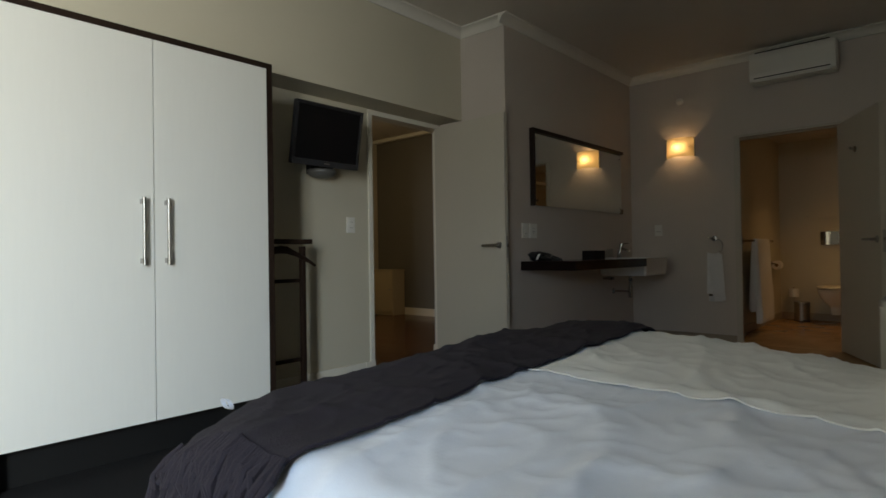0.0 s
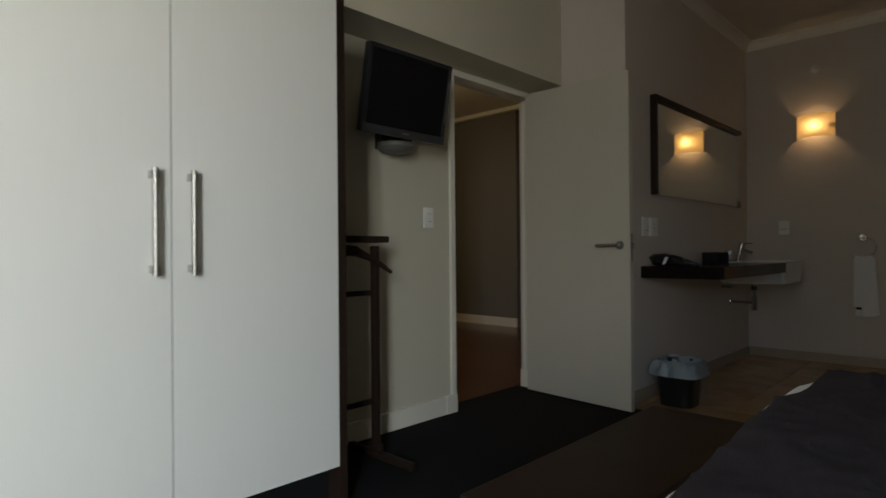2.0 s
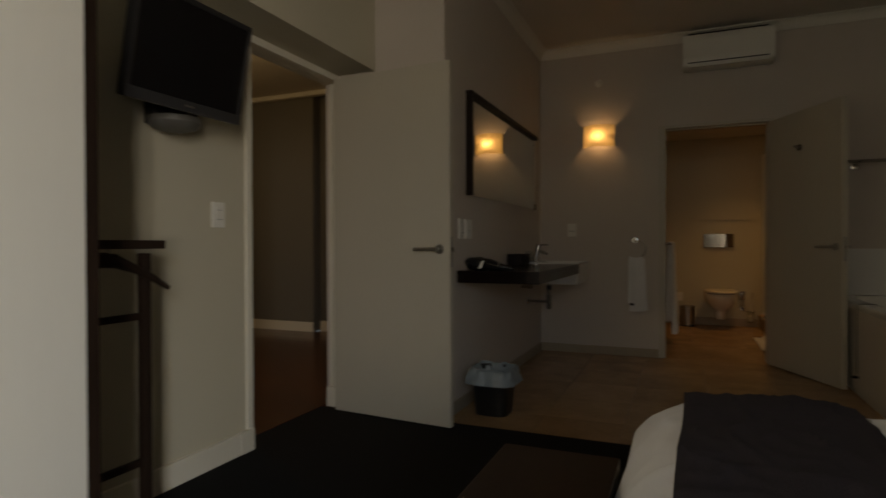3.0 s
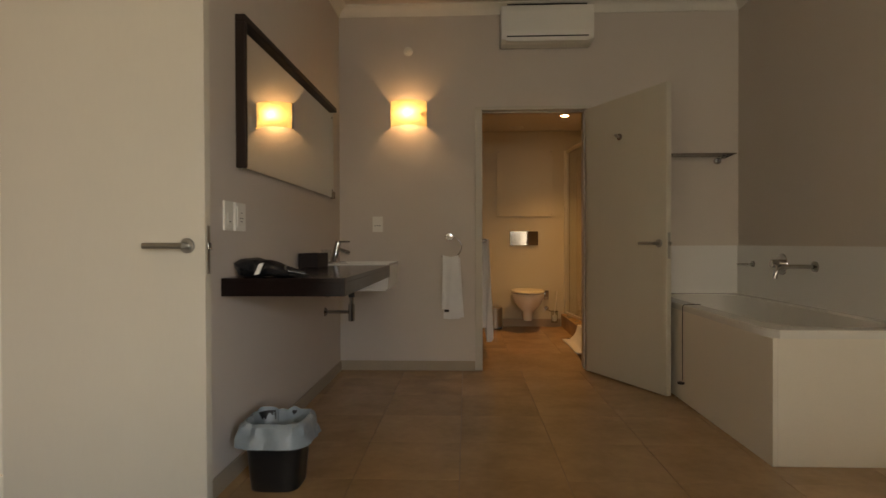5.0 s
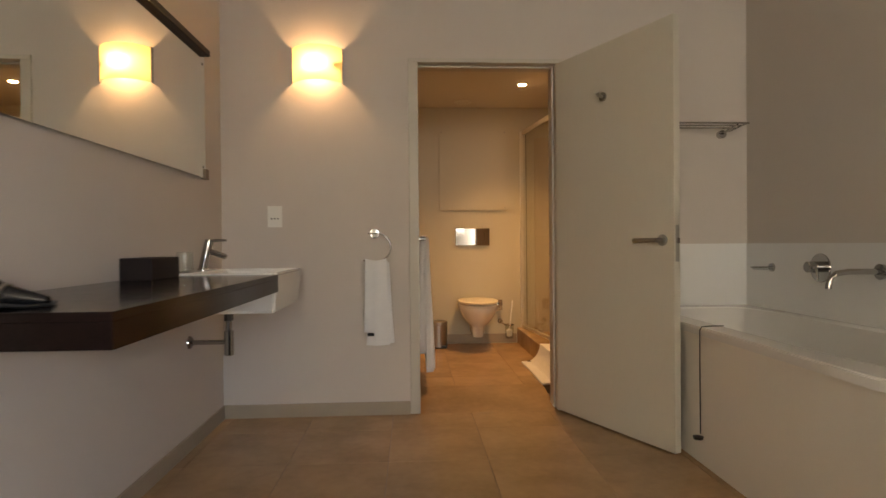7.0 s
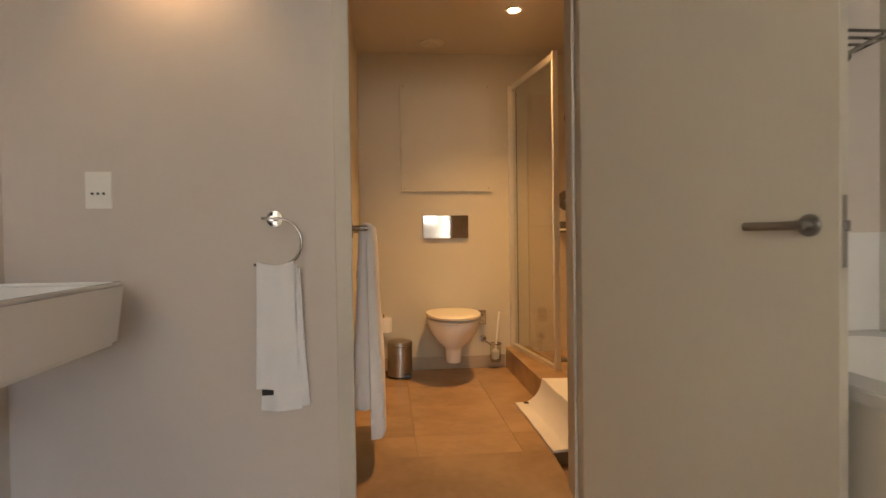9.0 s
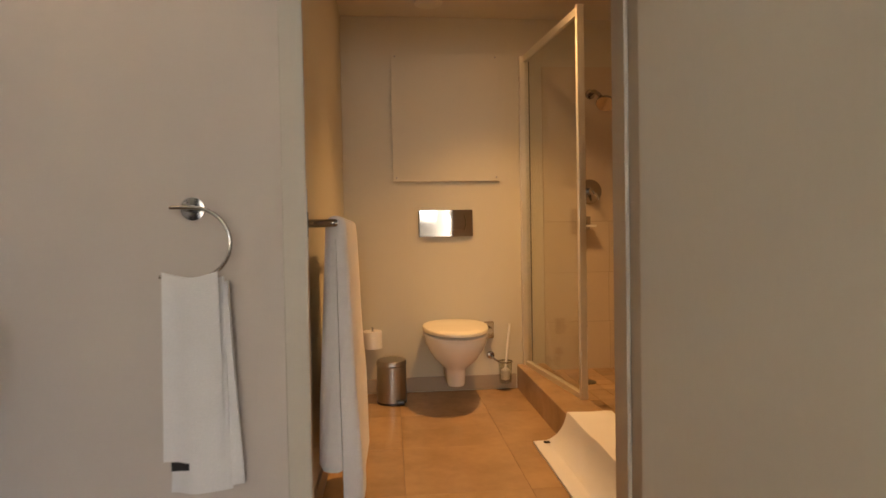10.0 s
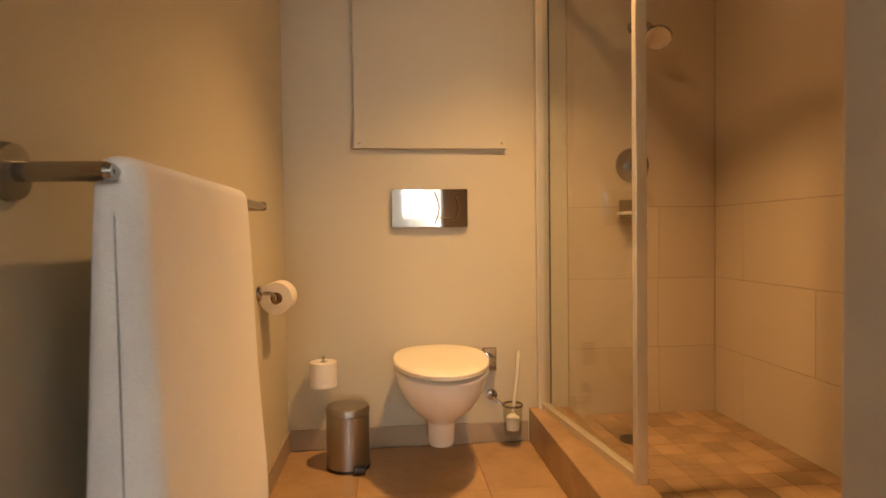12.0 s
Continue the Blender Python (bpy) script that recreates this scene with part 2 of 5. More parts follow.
def structure(name, bm, mat, label, category, smooth=False):
    return tagged(part(name, bm, mat, None, label, smooth), label, category, "", "structure")


# ---- structure ----
H = 2.87                                  # bedroom ceiling
BH = 2.27                                 # bathroom ceiling
structure("floor", bm_box((-0.84, -9.0, -0.2), (3.6, -2.46, 0.0)), CARPET, "charcoal grey carpet in the bedroom", "floor")
structure("floor_screed", bm_box((-0.1, -2.46, -0.2), (3.6, 2.4, -0.005)), GROUT, "brown grout bed under the stone floor tiles", "floor")
structure("floor_hall", bm_box((-4.55, -5.15, -0.2), (-0.84, 0.45, -0.012)), HALL_WOOD, "dark red-brown wooden floor of the hall", "floor")
structure("ceiling", bm_box((-0.84, -9.0, H), (3.6, 0.0, H + 0.15)), CEILING, "off-white painted bedroom ceiling", "ceiling")
structure("ceiling_bathroom", bm_box((0.9, 0.12, BH), (3.3, 2.2, BH + 0.1)), CEILING, "off-white painted bathroom ceiling", "ceiling")
structure("ceiling_hall", bm_box((-4.55, -5.15, 2.82), (-0.84, 0.45, 2.95)), CEILING, "cream painted hall ceiling", "ceiling")

# wall with the wardrobe, the recess and the bedroom door
w = bm_box((-0.84, -9.0, 0), (-0.46, -5.80, H))
bm_box((-0.72, -5.80, 2.09), (-0.46, -2.42, H), bm=w)
bm_box((-0.84, -5.80, 0), (-0.72, -3.275, H), bm=w)
bm_box((-0.84, -3.275, 2.09), (-0.72, -2.42, H), bm=w)
structure("wall_west", w, PAINT, "pale cream painted bedroom wall with a recess", "wall")
w = bm_box((-0.72, -2.42, 0), (0, 0.12, H))
bm_box((-0.84, -2.39, 0), (-0.72, 0.12, H), bm=w)
bm_box((-0.84, -2.42, 2.09), (-0.72, -2.39, H), bm=w)
structure("wall_washstand", w, PAINT_PINKER, "pale cream painted wall behind the washstand", "wall")
# wall with the bathroom doorway
w = bm_box((0, 0, 0), (1.075, 0.12, H))
bm_box((1.075, 0, 2.075), (1.985, 0.12, H), bm=w)
bm_box((1.985, 0, 0), (3.11, 0.12, H), bm=w)
structure("wall_north", w, PAINT_PINKER, "pale cream painted wall round the bathroom doorway", "wall")
structure("wall_east", bm_box((3.11, -2.45, 0), (3.35, 0.12, H)), PAINT_PINKER, "pale cream painted wall beside the bathtub", "wall")
# bedhead and south walls: never in view, coloured dark to cut bounced light
w = bm_box((3.35, -9.0, 0), (3.6, -8.95, H))
bm_box((3.35, -7.85, 0), (3.6, -2.45, H), bm=w)
bm_box((3.35, -8.95, 0), (3.6, -7.85, 0.55), bm=w)
bm_box((3.35, -8.95, 2.35), (3.6, -7.85, H), bm=w)
structure("wall_bedhead", w, PAINT_GREY, "unseen wall at the head of the bed, darkened to cut bounced light, with the window", "wall")
w = bm_box((-0.84, -9.2, 0), (0.95, -9.0, H))
bm_box((2.05, -9.2, 0), (3.6, -9.0, H), bm=w)
bm_box((0.95, -9.2, 0), (2.05, -9.0, 1.35), bm=w)
bm_box((0.95, -9.2, 2.35), (2.05, -9.0, H), bm=w)
structure("wall_south", w, PAINT_GREY, "unseen wall at the far end of the bedroom, darkened to cut bounced light", "wall")
# bathroom shell
structure("wall_bathroom_west", bm_box((0.9, 0.12, 0), (1.06, 2.2, BH)), PAINT, "cream painted bathroom wall with the towel rail", "wall")
structure("wall_bathroom_north", bm_box((1.06, 2.02, 0), (3.05, 2.2, BH)), PAINT, "cream painted bathroom wall behind the toilet", "wall")
structure("wall_bathroom_east", bm_box((2.92, 0.12, 0), (3.2, 2.02, BH)), PAINT, "cream painted bathroom wall behind the shower", "wall")
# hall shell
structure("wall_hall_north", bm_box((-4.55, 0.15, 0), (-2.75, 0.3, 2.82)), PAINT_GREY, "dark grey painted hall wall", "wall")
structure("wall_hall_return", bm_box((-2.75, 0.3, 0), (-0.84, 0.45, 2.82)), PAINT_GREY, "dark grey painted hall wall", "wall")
structure("wall_hall_west", bm_box((-4.55, -5.0, 0), (-4.42, 0.15, 2.82)), PAINT, "cream hall wall", "wall")
structure("wall_hall_south", bm_box((-4.42, -5.15, 0), (-0.84, -5.0, 2.82)), PAINT, "cream hall wall", "wall")


def cornice(name, a, b, inward):
    """Cove along the ceiling from a to b; inward: the side it curves to."""
    a, b, n = Vector((*a, H)), Vector((*b, H)), Vector((*inward, 0))
    prof = [(0.0, -0.075), (0.012, -0.075), (0.018, -0.05), (0.035, -0.028), (0.055, -0.014), (0.075, -0.012), (0.075, 0.0), (0, 0)]
    bm = bmesh.new()
    ra, rb = ([bm.verts.new(e + n * u + Vector((0, 0, v))) for u, v in prof] for e in (a, b))
    for k in range(len(prof)):
        bm.faces.new((ra[k], ra[(k + 1) % len(prof)], rb[(k + 1) % len(prof)], rb[k]))
    bm.faces.new(ra)
    bm.faces.new(rb[::-1])
    bmesh.ops.recalc_face_normals(bm, faces=bm.faces[:])
    structure(name, bm, CORNICE, "white plaster ceiling cornice", "cornice", True)


cornice("trim_cornice_west", (-0.46, -9.0), (-0.46, -2.42), (1, 0))
cornice("trim_cornice_return", (-0.46, -2.42), (0.0, -2.42), (0, -1))
cornice("trim_cornice_washstand", (0, -2.495), (0, 0), (1, 0))
cornice("trim_cornice_north", (0, 0), (3.11, 0), (0, -1))
cornice("trim_cornice_east", (3.11, 0), (3.11, -2.45), (-1, 0))
BF = 0.06                                 # bathroom floor, one low step up


# ---- skirtings, door frames, doors ----
def skirting(name, lo, hi, mat, label):
    structure(name, bm_box(lo, hi, 0.004), mat, label, "skirting", True)


skirting("baseboard_recess", (-0.72, -4.50, 0), (-0.702, -3.29, 0.105), WHITE_TRIM, "white painted wooden skirting in the recess")
skirting("baseboard_return", (-0.46, -2.438, 0), (0.0, -2.42, 0.105), WHITE_TRIM, "white painted wooden skirting behind the open door")
skirting("baseboard_wardrobe_side", (-0.46, -9.0, 0), (-0.442, -5.80, 0.105), WHITE_TRIM, "white painted wooden skirting beside the wardrobe")
skirting("baseboard_washstand", (0.0, -2.40, -0.012), (0.011, -0.012, 0.075), SKIRT_TILE, "beige stone tile skirting under the washstand")
skirting("baseboard_north", (0.0, -0.011, -0.012), (1.074, 0.0, 0.075), SKIRT_TILE, "beige stone tile skirting by the bathroom doorway")
skirting("baseboard_bathroom_west", (1.06, 0.14, BF), (1.071, 2.0, BF + 0.085), SKIRT_TILE, "beige stone tile skirting in the bathroom")
skirting("baseboard_bathroom_north", (1.071, 2.009, BF), (2.07, 2.02, BF + 0.085), SKIRT_TILE, "beige stone tile skirting behind the toilet")
skirting("baseboard_hall_north", (-4.42, 0.13, -0.012), (-2.75, 0.15, 0.11), WHITE_TRIM, "white painted hall skirting")
skirting("baseboard_hall_return", (-2.75, 0.28, -0.012), (-0.84, 0.30, 0.11), WHITE_TRIM, "white painted hall skirting")
structure("trim_hall_ceiling", bm_box((-4.42, 0.06, 2.76), (-0.84, 0.15, 2.82), 0.02), CORNICE, "cream hall ceiling cornice", "cornice", True)
bm = bmesh.new()
ramp = [[bm.verts.new((x, y, z)) for y, z in ((0.0, -0.003), (0.02, 0.001), (0.40, BF - 0.001), (0.40, -0.05), (0.0, -0.05))] for x in (1.075, 1.945)]
for k in range(5):
    bm.faces.new((ramp[0][k], ramp[0][(k + 1) % 5], ramp[1][(k + 1) % 5], ramp[1][k]))
for side in ramp:
    bm.faces.new(side)
bmesh.ops.recalc_face_normals(bm, faces=bm.faces[:])
structure("door_threshold", bm, TILE, "low sloping beige stone threshold of the bathroom", "threshold", True)


def frame_parts(name, label, pieces, mat=WHITE_TRIM):
    owner = tagged(new(name), label, "door frame", "", "structure")
    for lo, hi in pieces:
        part("jamb", bm_box(lo, hi, 0.004), mat, owner)
    return owner


frame_parts("door_frame_bedroom", "white painted wooden frame of the bedroom door", [
    ((-0.85, -3.275, 0.0), (-0.705, -3.235, 2.05)), ((-0.80, -2.412, 0.0), (-0.722, -2.392, 2.05)), ((-0.85, -3.275, 2.05), (-0.722, -2.392, 2.09)),
    ((-0.80, -3.235, 0.0), (-0.765, -3.222, 2.038)), ((-0.80, -2.424, 0.0), (-0.775, -2.412, 2.038)), ((-0.72, -3.33, 0.0), (-0.698, -3.235, 0.11)),
    ((-0.81, -2.445, 0.0), (-0.722, -2.4245, 0.125))])
frame_parts("door_frame_bathroom", "cream painted frame of the bathroom doorway", [
    ((1.075, -0.012, 0.0), (1.132, 0.016, 2.05)), ((1.945, -0.012, 0.0), (1.985, 0.13, 2.05)), ((1.075, -0.012, 2.05), (1.985, 0.13, 2.075)),
    ((1.0755, 0.0165, 0.0), (1.085, 0.125, 2.05)), ((1.932, 0.045, 0.0), (1.944, 0.13, 2.049)), ((1.086, 0.045, 2.038), (1.931, 0.13, 2.049))], FRAME_PAINT)
plate = tagged(new("strike_plate"), "brushed steel strike plate on the bathroom door jamb", "strike plate")
part("plate", bm_box((1.130, -0.009, 0.93), (1.1327, 0.014, 1.10), 0.0005), STEEL, plate)
part("slot", bm_box((1.1324, -0.003, 0.985), (1.1334, 0.009, 1.045)), SHADOW_GAP, plate, "dark latch slot")


def lever(owner, at, along, out):
    """Lever handle on a round rose: at its spindle, the lever along one way, standing out another way."""
    a, d, o = Vector(at), Vector(along), Vector(out)
    axis = "y" if abs(o.y) > 0.9 else "x"
    h = part("handle", bm_tube([a + o * 0.008, a + o * 0.05], [0.011, 0.011]), STEEL, owner, "brushed steel lever handle")
    part("rose", bm_tube([a, a + o * 0.007, a + o * 0.0095], [0.027, 0.027, 0.025], 28), STEEL, h)
    part("grip", bm_tube([a + o * 0.05 - d * 0.012, a + o * 0.05 + d * 0.02, a + o * 0.05 + d * 0.135, a + o * 0.05 + d * 0.138], [0.0105, 0.0105, 0.0105, 0.008], 16), STEEL, h)
    return h


def door(name, label, hinge, yaw, width, height):
    """A flush leaf; local x runs from the hinge to the free edge, local -y is the face seen."""
    d = tagged(new(name), label, "door", "", "structure")
    d.matrix_world = pose(*hinge, 0, 0, yaw)
    part("leaf", bm_box((0, -0.02, 0.008), (width, 0.02, height), 0.002), DOOR_PAINT, d)
    lever(d, (width - 0.065, -0.02, 1.0), (-1, 0, 0), (0, -1, 0))
    lever(d, (width - 0.065, 0.02, 1.0), (-1, 0, 0), (0, 1, 0))
    lock = part("latch_plate", bm_box((width, -0.011, 0.90), (width + 0.0025, 0.011, 1.07), 0.001), STEEL, d, "brushed steel latch plate")
    part("latch", bm_box((width, -0.006, 0.985), (width + 0.012, 0.006, 1.01), 0.002), CHROME, lock)
    for z in (0.2, 1.82):
        part("hinge", bm_tube([(0.0, 0.026, z), (0.0, 0.026, z + 0.1)], 0.007), STEEL, d)
    return d


door("door_bedroom", "cream painted flush bedroom door standing wide open", (-0.700, -2.490, 0), -5.0, 0.80, 2.045)
bd = door("door_bathroom", "cream painted flush bathroom door standing open", (1.962, -0.005, 0), -65.0, 0.84, 2.045)
hook = part("robe_hook", bm_tube([(0.39, -0.02, 1.762), (0.39, -0.028, 1.762)], 0.024, 24), CHROME, bd, "steel robe hook")
part("peg", bm_tube([(0.39, -0.028, 1.762), (0.39, -0.055, 1.767), (0.39, -0.062, 1.779)], [0.009, 0.009, 0.012]), STEEL, hook)


# ---- bedroom: wardrobe, television, valet stand ----
wardrobe = thing("wardrobe", "white two-door wardrobe with a dark wenge frame, built into the wall", "wardrobe", (-0.4, -5.13, 0))
WX = -0.12
for lo, hi in (((-0.72, -4.523, 0.0), (WX - 0.002, -4.487, 2.012)), ((-0.72, -5.776, 0.0), (WX - 0.002, -5.740, 2.012))):
    under(wardrobe, "side_panel", bm_box(lo, hi, 0.0015), WENGE, "dark wenge side panel")
under(wardrobe, "top_panel", bm_box((-0.72, -5.740, 1.982), (WX - 0.002, -4.523, 2.012), 0.0015), WENGE, "dark wenge top panel")
under(wardrobe, "plinth", bm_box((-0.70, -5.740, 0.0), (WX - 0.075, -4.523, 0.165), 0.0015), PLASTIC_BLACK, "black plinth")
under(wardrobe, "carcass", bm_box((-0.71, -5.738, 0.166), (WX - 0.024, -4.525, 1.981)), SHADOW_GAP, "dark interior")
for y0, y1, hy in ((-5.738, -5.1325, -5.187), (-5.1285, -4.525, -5.075)):
    leaf = under(wardrobe, "door", bm_box((WX - 0.02, y0, 0.168), (WX, y1, 1.979), 0.0012), WARDROBE_WHITE, "plain white door")
    bar = under(wardrobe, "handle", bm_tube([(WX + 0.03, hy, 0.905), (WX + 0.03, hy, 1.222)], 0.0085, 18), STEEL, "brushed steel bar handle")
    for z in (0.925, 1.202):
        bm = bm_box((WX, hy - 0.010, z - 0.012), (WX + 0.033, hy + 0.010, z + 0.012), 0.002)
        post = under(wardrobe, "mount", bm, CHROME)
        post.parent, post.matrix_parent_inverse = leaf, Matrix.Identity(4)
    bar.parent = leaf

tv = new("television")
tv.matrix_world = pose(-0.437, -3.862, 1.742, 0, 10.6, 0)
tagged(tv, "black flat television tilted downwards on a wall bracket", "television")
part("casing", bm_box((-0.035, -0.275, -0.205), (0.0, 0.275, 0.205), 0.008), TV_FRAME, tv)
part("bezel", bm_box((0.0, -0.275, 0.185), (0.008, 0.275, 0.205), 0.002, bm=bm_box((0.0, -0.275, -0.165), (0.008, -0.255, 0.185), 0.002, bm=bm_box((0.0, 0.255, -0.165), (0.008, 0.275, 0.185), 0.002))), TV_FRAME, tv)
part("screen", bm_box((0.0, -0.255, -0.165), (0.003, 0.255, 0.185)), SCREEN, tv, "dark glossy screen")
part("speaker_bar", bm_box((0.0, -0.275, -0.205), (0.010, 0.275, -0.165), 0.003), material("grey_plastic", (0.035, 0.035, 0.038), 0.4, vary=0.05), tv, "dark grey speaker bar")
part("edge_strip", bm_box((0.0082, 0.262, -0.09), (0.0095, 0.266, 0.13)), STEEL, tv, "thin silver edge strip")
part("logo", bm_box((0.010, -0.022, -0.188), (0.0108, 0.022, -0.181)), STEEL, tv, "small silver maker's mark")
part("backshell", bm_box((-0.10, -0.16, -0.13), (-0.035, 0.16, 0.12), 0.02), TV_FRAME, tv)
tvb = thing("tv_bracket", "grey rounded wall bracket under the television", "bracket", (-0.62, -3.79, 1.49))
prof = [(0.0, -0.034), (0.05, -0.031), (0.085, -0.018), (0.10, 0.0), (0.10, 0.022), (0.0, 0.022)]
under(tvb, "shelf", bm_lathe(prof, (-0.618, -3.79, 1.52)), material("grey_bracket_plastic", (0.13, 0.125, 0.115), 0.5))
under(tvb, "arm", bm_box((-0.66, -3.82, 1.542), (-0.52, -3.76, 1.69), 0.006), PLASTIC_BLACK, "black swivel arm")
under(tvb, "wall_plate", bm_box((-0.72, -3.85, 1.52), (-0.655, -3.73, 1.74), 0.005), TV_FRAME, "black wall plate")

valet = thing("valet_stand", "dark-stained wooden valet stand with a hanger on carpet", "valet stand", (-0.46, -4.24, 0))
for y in (-4.07, -4.465):
    under(valet, "post", bm_box((-0.478, y - 0.015, 0.03), (-0.442, y + 0.015, 1.0), 0.004), WENGE)
    under(valet, "foot", bm_box((-0.66, y - 0.018, 0.0), (-0.20, y + 0.018, 0.034), 0.008), WENGE)
    under(valet, "foot_block", bm_box((-0.50, y - 0.017, 0.034), (-0.42, y + 0.017, 0.07), 0.01), WENGE)
for z in (0.27, 0.78):
    under(valet, "crossbar", bm_box((-0.470, -4.45, z - 0.012), (-0.450, -4.085, z + 0.012), 0.003), WENGE)
under(valet, "tray", bm_box((-0.52, -4.48, 1.015), (-0.40, -4.03, 1.045), 0.004), WENGE, "dark wooden top tray")
hang = under(valet, "hanger", bm_tube([(-0.44, -3.985, 0.873), (-0.44, -4.05, 0.912), (-0.44, -4.12, 0.945), (-0.44, -4.19, 0.972), (-0.44, -4.24, 0.98), (-0.44, -4.29, 0.972), (-0.44, -4.36, 0.945), (-0.44, -4.43, 0.912), (-0.44, -4.49, 0.875)], [0.009, 0.013, 0.015, 0.022, 0.026, 0.022, 0.015, 0.013, 0.009]), WENGE, "curved coat hanger")
under(valet, "hanger_yoke", bm_box((-0.462, -4.285, 0.955), (-0.418, -4.195, 1.0), 0.01), WENGE)
for y in (-4.22, -4.26):
    under(valet, "hook", bm_tube([(-0.44, y, 0.995), (-0.44, y, 1.02)], 0.004), STEEL)


def wall_plate(name, label, centre, normal, size, bars, mat=PLASTIC_WHITE, marks=()):
    """Switch or socket plate: backplate, rockers or slots."""
    c, n = Vector(centre), Vector(normal)
    t = Vector((-n.y, n.x, 0))
    owner = thing(name, label, name.replace("_", " "), centre)

    def slab(u, v, w, h, d0, d1):
        p, q = c + t * (u - w / 2) + n * d0, c + t * (u + w / 2) + n * d1
        lo = [min(a, b) for a, b in zip(p, q)]
        hi = [max(a, b) for a, b in zip(p, q)]
        lo[2], hi[2] = c.z + v - h / 2, c.z + v + h / 2
        return bm_box(lo, hi, min(0.0025, h / 4, w / 4))
    under(owner, "backplate", slab(0, 0, *size, 0, 0.009), mat)
    for u, v, w, h in bars:
        under(owner, "rocker", slab(u, v, w, h, 0.009, 0.013), mat)
    for u, v, w, h in marks:
        under(owner, "slot", slab(u, v, w, h, 0.0132, 0.0138) if bars else slab(u, v, w, h, 0.0088, 0.0096), SHADOW_GAP, "dark slot")
    return owner


wall_plate("light_switch", "white two-gang light switch on the recess wall", (-0.72, -3.455, 1.168), (1, 0, 0), (0.078, 0.118), [(0, 0.022, 0.046, 0.036), (0, -0.022, 0.046, 0.036)], marks=[(0, 0.022, 0.03, 0.002), (0, -0.022, 0.03, 0.002)])
wall_plate("light_switch", "white light switch over the washstand", (0.0, -2.165, 1.124), (1, 0, 0), (0.092, 0.124), [(0, -0.012, 0.036, 0.05)], marks=[(0, -0.025, 0.024, 0.003)])
wall_plate("shaver_socket", "white double socket plate over the washstand", (0.0, -2.042, 1.124), (1, 0, 0), (0.118, 0.124), [(0, 0.0, 0.086, 0.090)], marks=[(-0.012, -0.006, 0.008, 0.004), (0.012, -0.006, 0.008, 0.004), (0.0, 0.018, 0.010, 0.004), (0.0, -0.020, 0.020, 0.003)])
wall_plate("shaver_socket", "white shaver socket on the wall beside the lamp", (0.303, 0.0, 1.157), (0, -1, 0), (0.082, 0.122), [], marks=[(-0.018, -0.012, 0.008, 0.008), (0.0, -0.012, 0.008, 0.008), (0.018, -0.012, 0.008, 0.008)])

# ---- bed, throw, bench ----
BX, BY0, BY1, BZ = 1.225, -5.68, -3.66, 0.532   # foot, near and far sides, top


def shoulder(s, r):
    """Rounded edge: s metres of cloth past the start of the bend; gives how far out and how far down."""
    q = r * math.pi / 2
    if s <= 0:
        return 0.0, 0.0
    if s < q:
        return r * math.sin(s / r), r * (1 - math.cos(s / r))
    return r, r + (s - q)


def cloth(a, b, lift, wrinkle):
    """Point of the bedding: a metres from the foot's bend along x (negative: over the foot), b along y."""
    r = 0.12
    ox, dx = shoulder(-a, r)
    x = BX + r + max(a, 0) - ox
    near, far = BY0 + r, BY1 - r
    if b < near:
        oy, dy = shoulder(near - b, r)
        y = near - oy
    elif b > far:
        oy, dy = shoulder(b - far, r)
        y = far + oy
    else:
        y, dy = b, 0.0
    p = Vector((x, y, 0))
    fold = noise.fractal(Vector((x * 1.6 + 3, y * 2.6, lift * 40)), 0.9, 2.0, 3) * wrinkle
    ridge = (1 - abs(noise.noise(Vector((x * 2.3 + 0.9 * y, y * 1.1 - x * 0.8, 4.0))))) ** 6 * wrinkle * 1.4
    drop = dx + dy + 1.5 * max(0.0, 0.34 - math.hypot(x - BX, y - BY0)) ** 2
    hang = max(0.0, drop - r)
    crease = (1 - abs(noise.noise(Vector((x * 5.1 + 2.2 * y, y * 2.4 - x * 1.5, 9.0))))) ** 9 * wrinkle * 0.8
    crease += (1 - abs(noise.noise(Vector((x * 3.0 + 7.5 * y, y * 2.2 - x * 9.5, 2.0))))) ** 10 * wrinkle * 0.55
    z = BZ + 0.058 * (y - BY0) / (BY1 - BY0) + lift + fold + ridge + crease - drop
    z -= 0.10 * min(1.0, max(0.0, (x - 1.55) / 1.1)) * max(0.0, (y - BY0) / (BY1 - BY0)) ** 2
    wave = 0.012 * math.sin(9 * b + 2 * a) + 0.010 * math.sin(17 * b + 1)
    if dx > 0:
        x -= lift + 0.05 * min(1, dx / r) * (y - BY0) / (BY1 - BY0) + min(1, dx / r) * (0.02 + min(hang, 0.3) * 0.22) + wave * min(1, hang / 0.15)
    if dy > 0:
        sgn = -1 if b < near else 1
        y += sgn * (lift + 0.012 * math.sin(13 * a) * min(1, hang / 0.15))
    return Vector((x, y, max(z, 0.05 + lift)))


bed = thing("bed", "large double bed with rumpled white linen, on carpet", "bed", (2.3, -4.7, 0))
under(bed, "base", bm_box((BX + 0.10, BY0 + 0.08, 0.0), (3.34, BY1 - 0.08, 0.30), 0.02), WENGE, "dark bed base")
under(bed, "mattress", bm_box((BX + 0.06, BY0 + 0.06, 0.30), (3.34, BY1 - 0.06, 0.48), 0.05, 4), LINEN, "white mattress")
under(bed, "duvet", bm_grid(lambda u, v: cloth(-0.50 + u * 2.42, BY0 - 0.28 + v * (BY1 - BY0 + 0.56), 0.0, 0.010), 190, 190), LINEN, "rumpled white duvet cover")


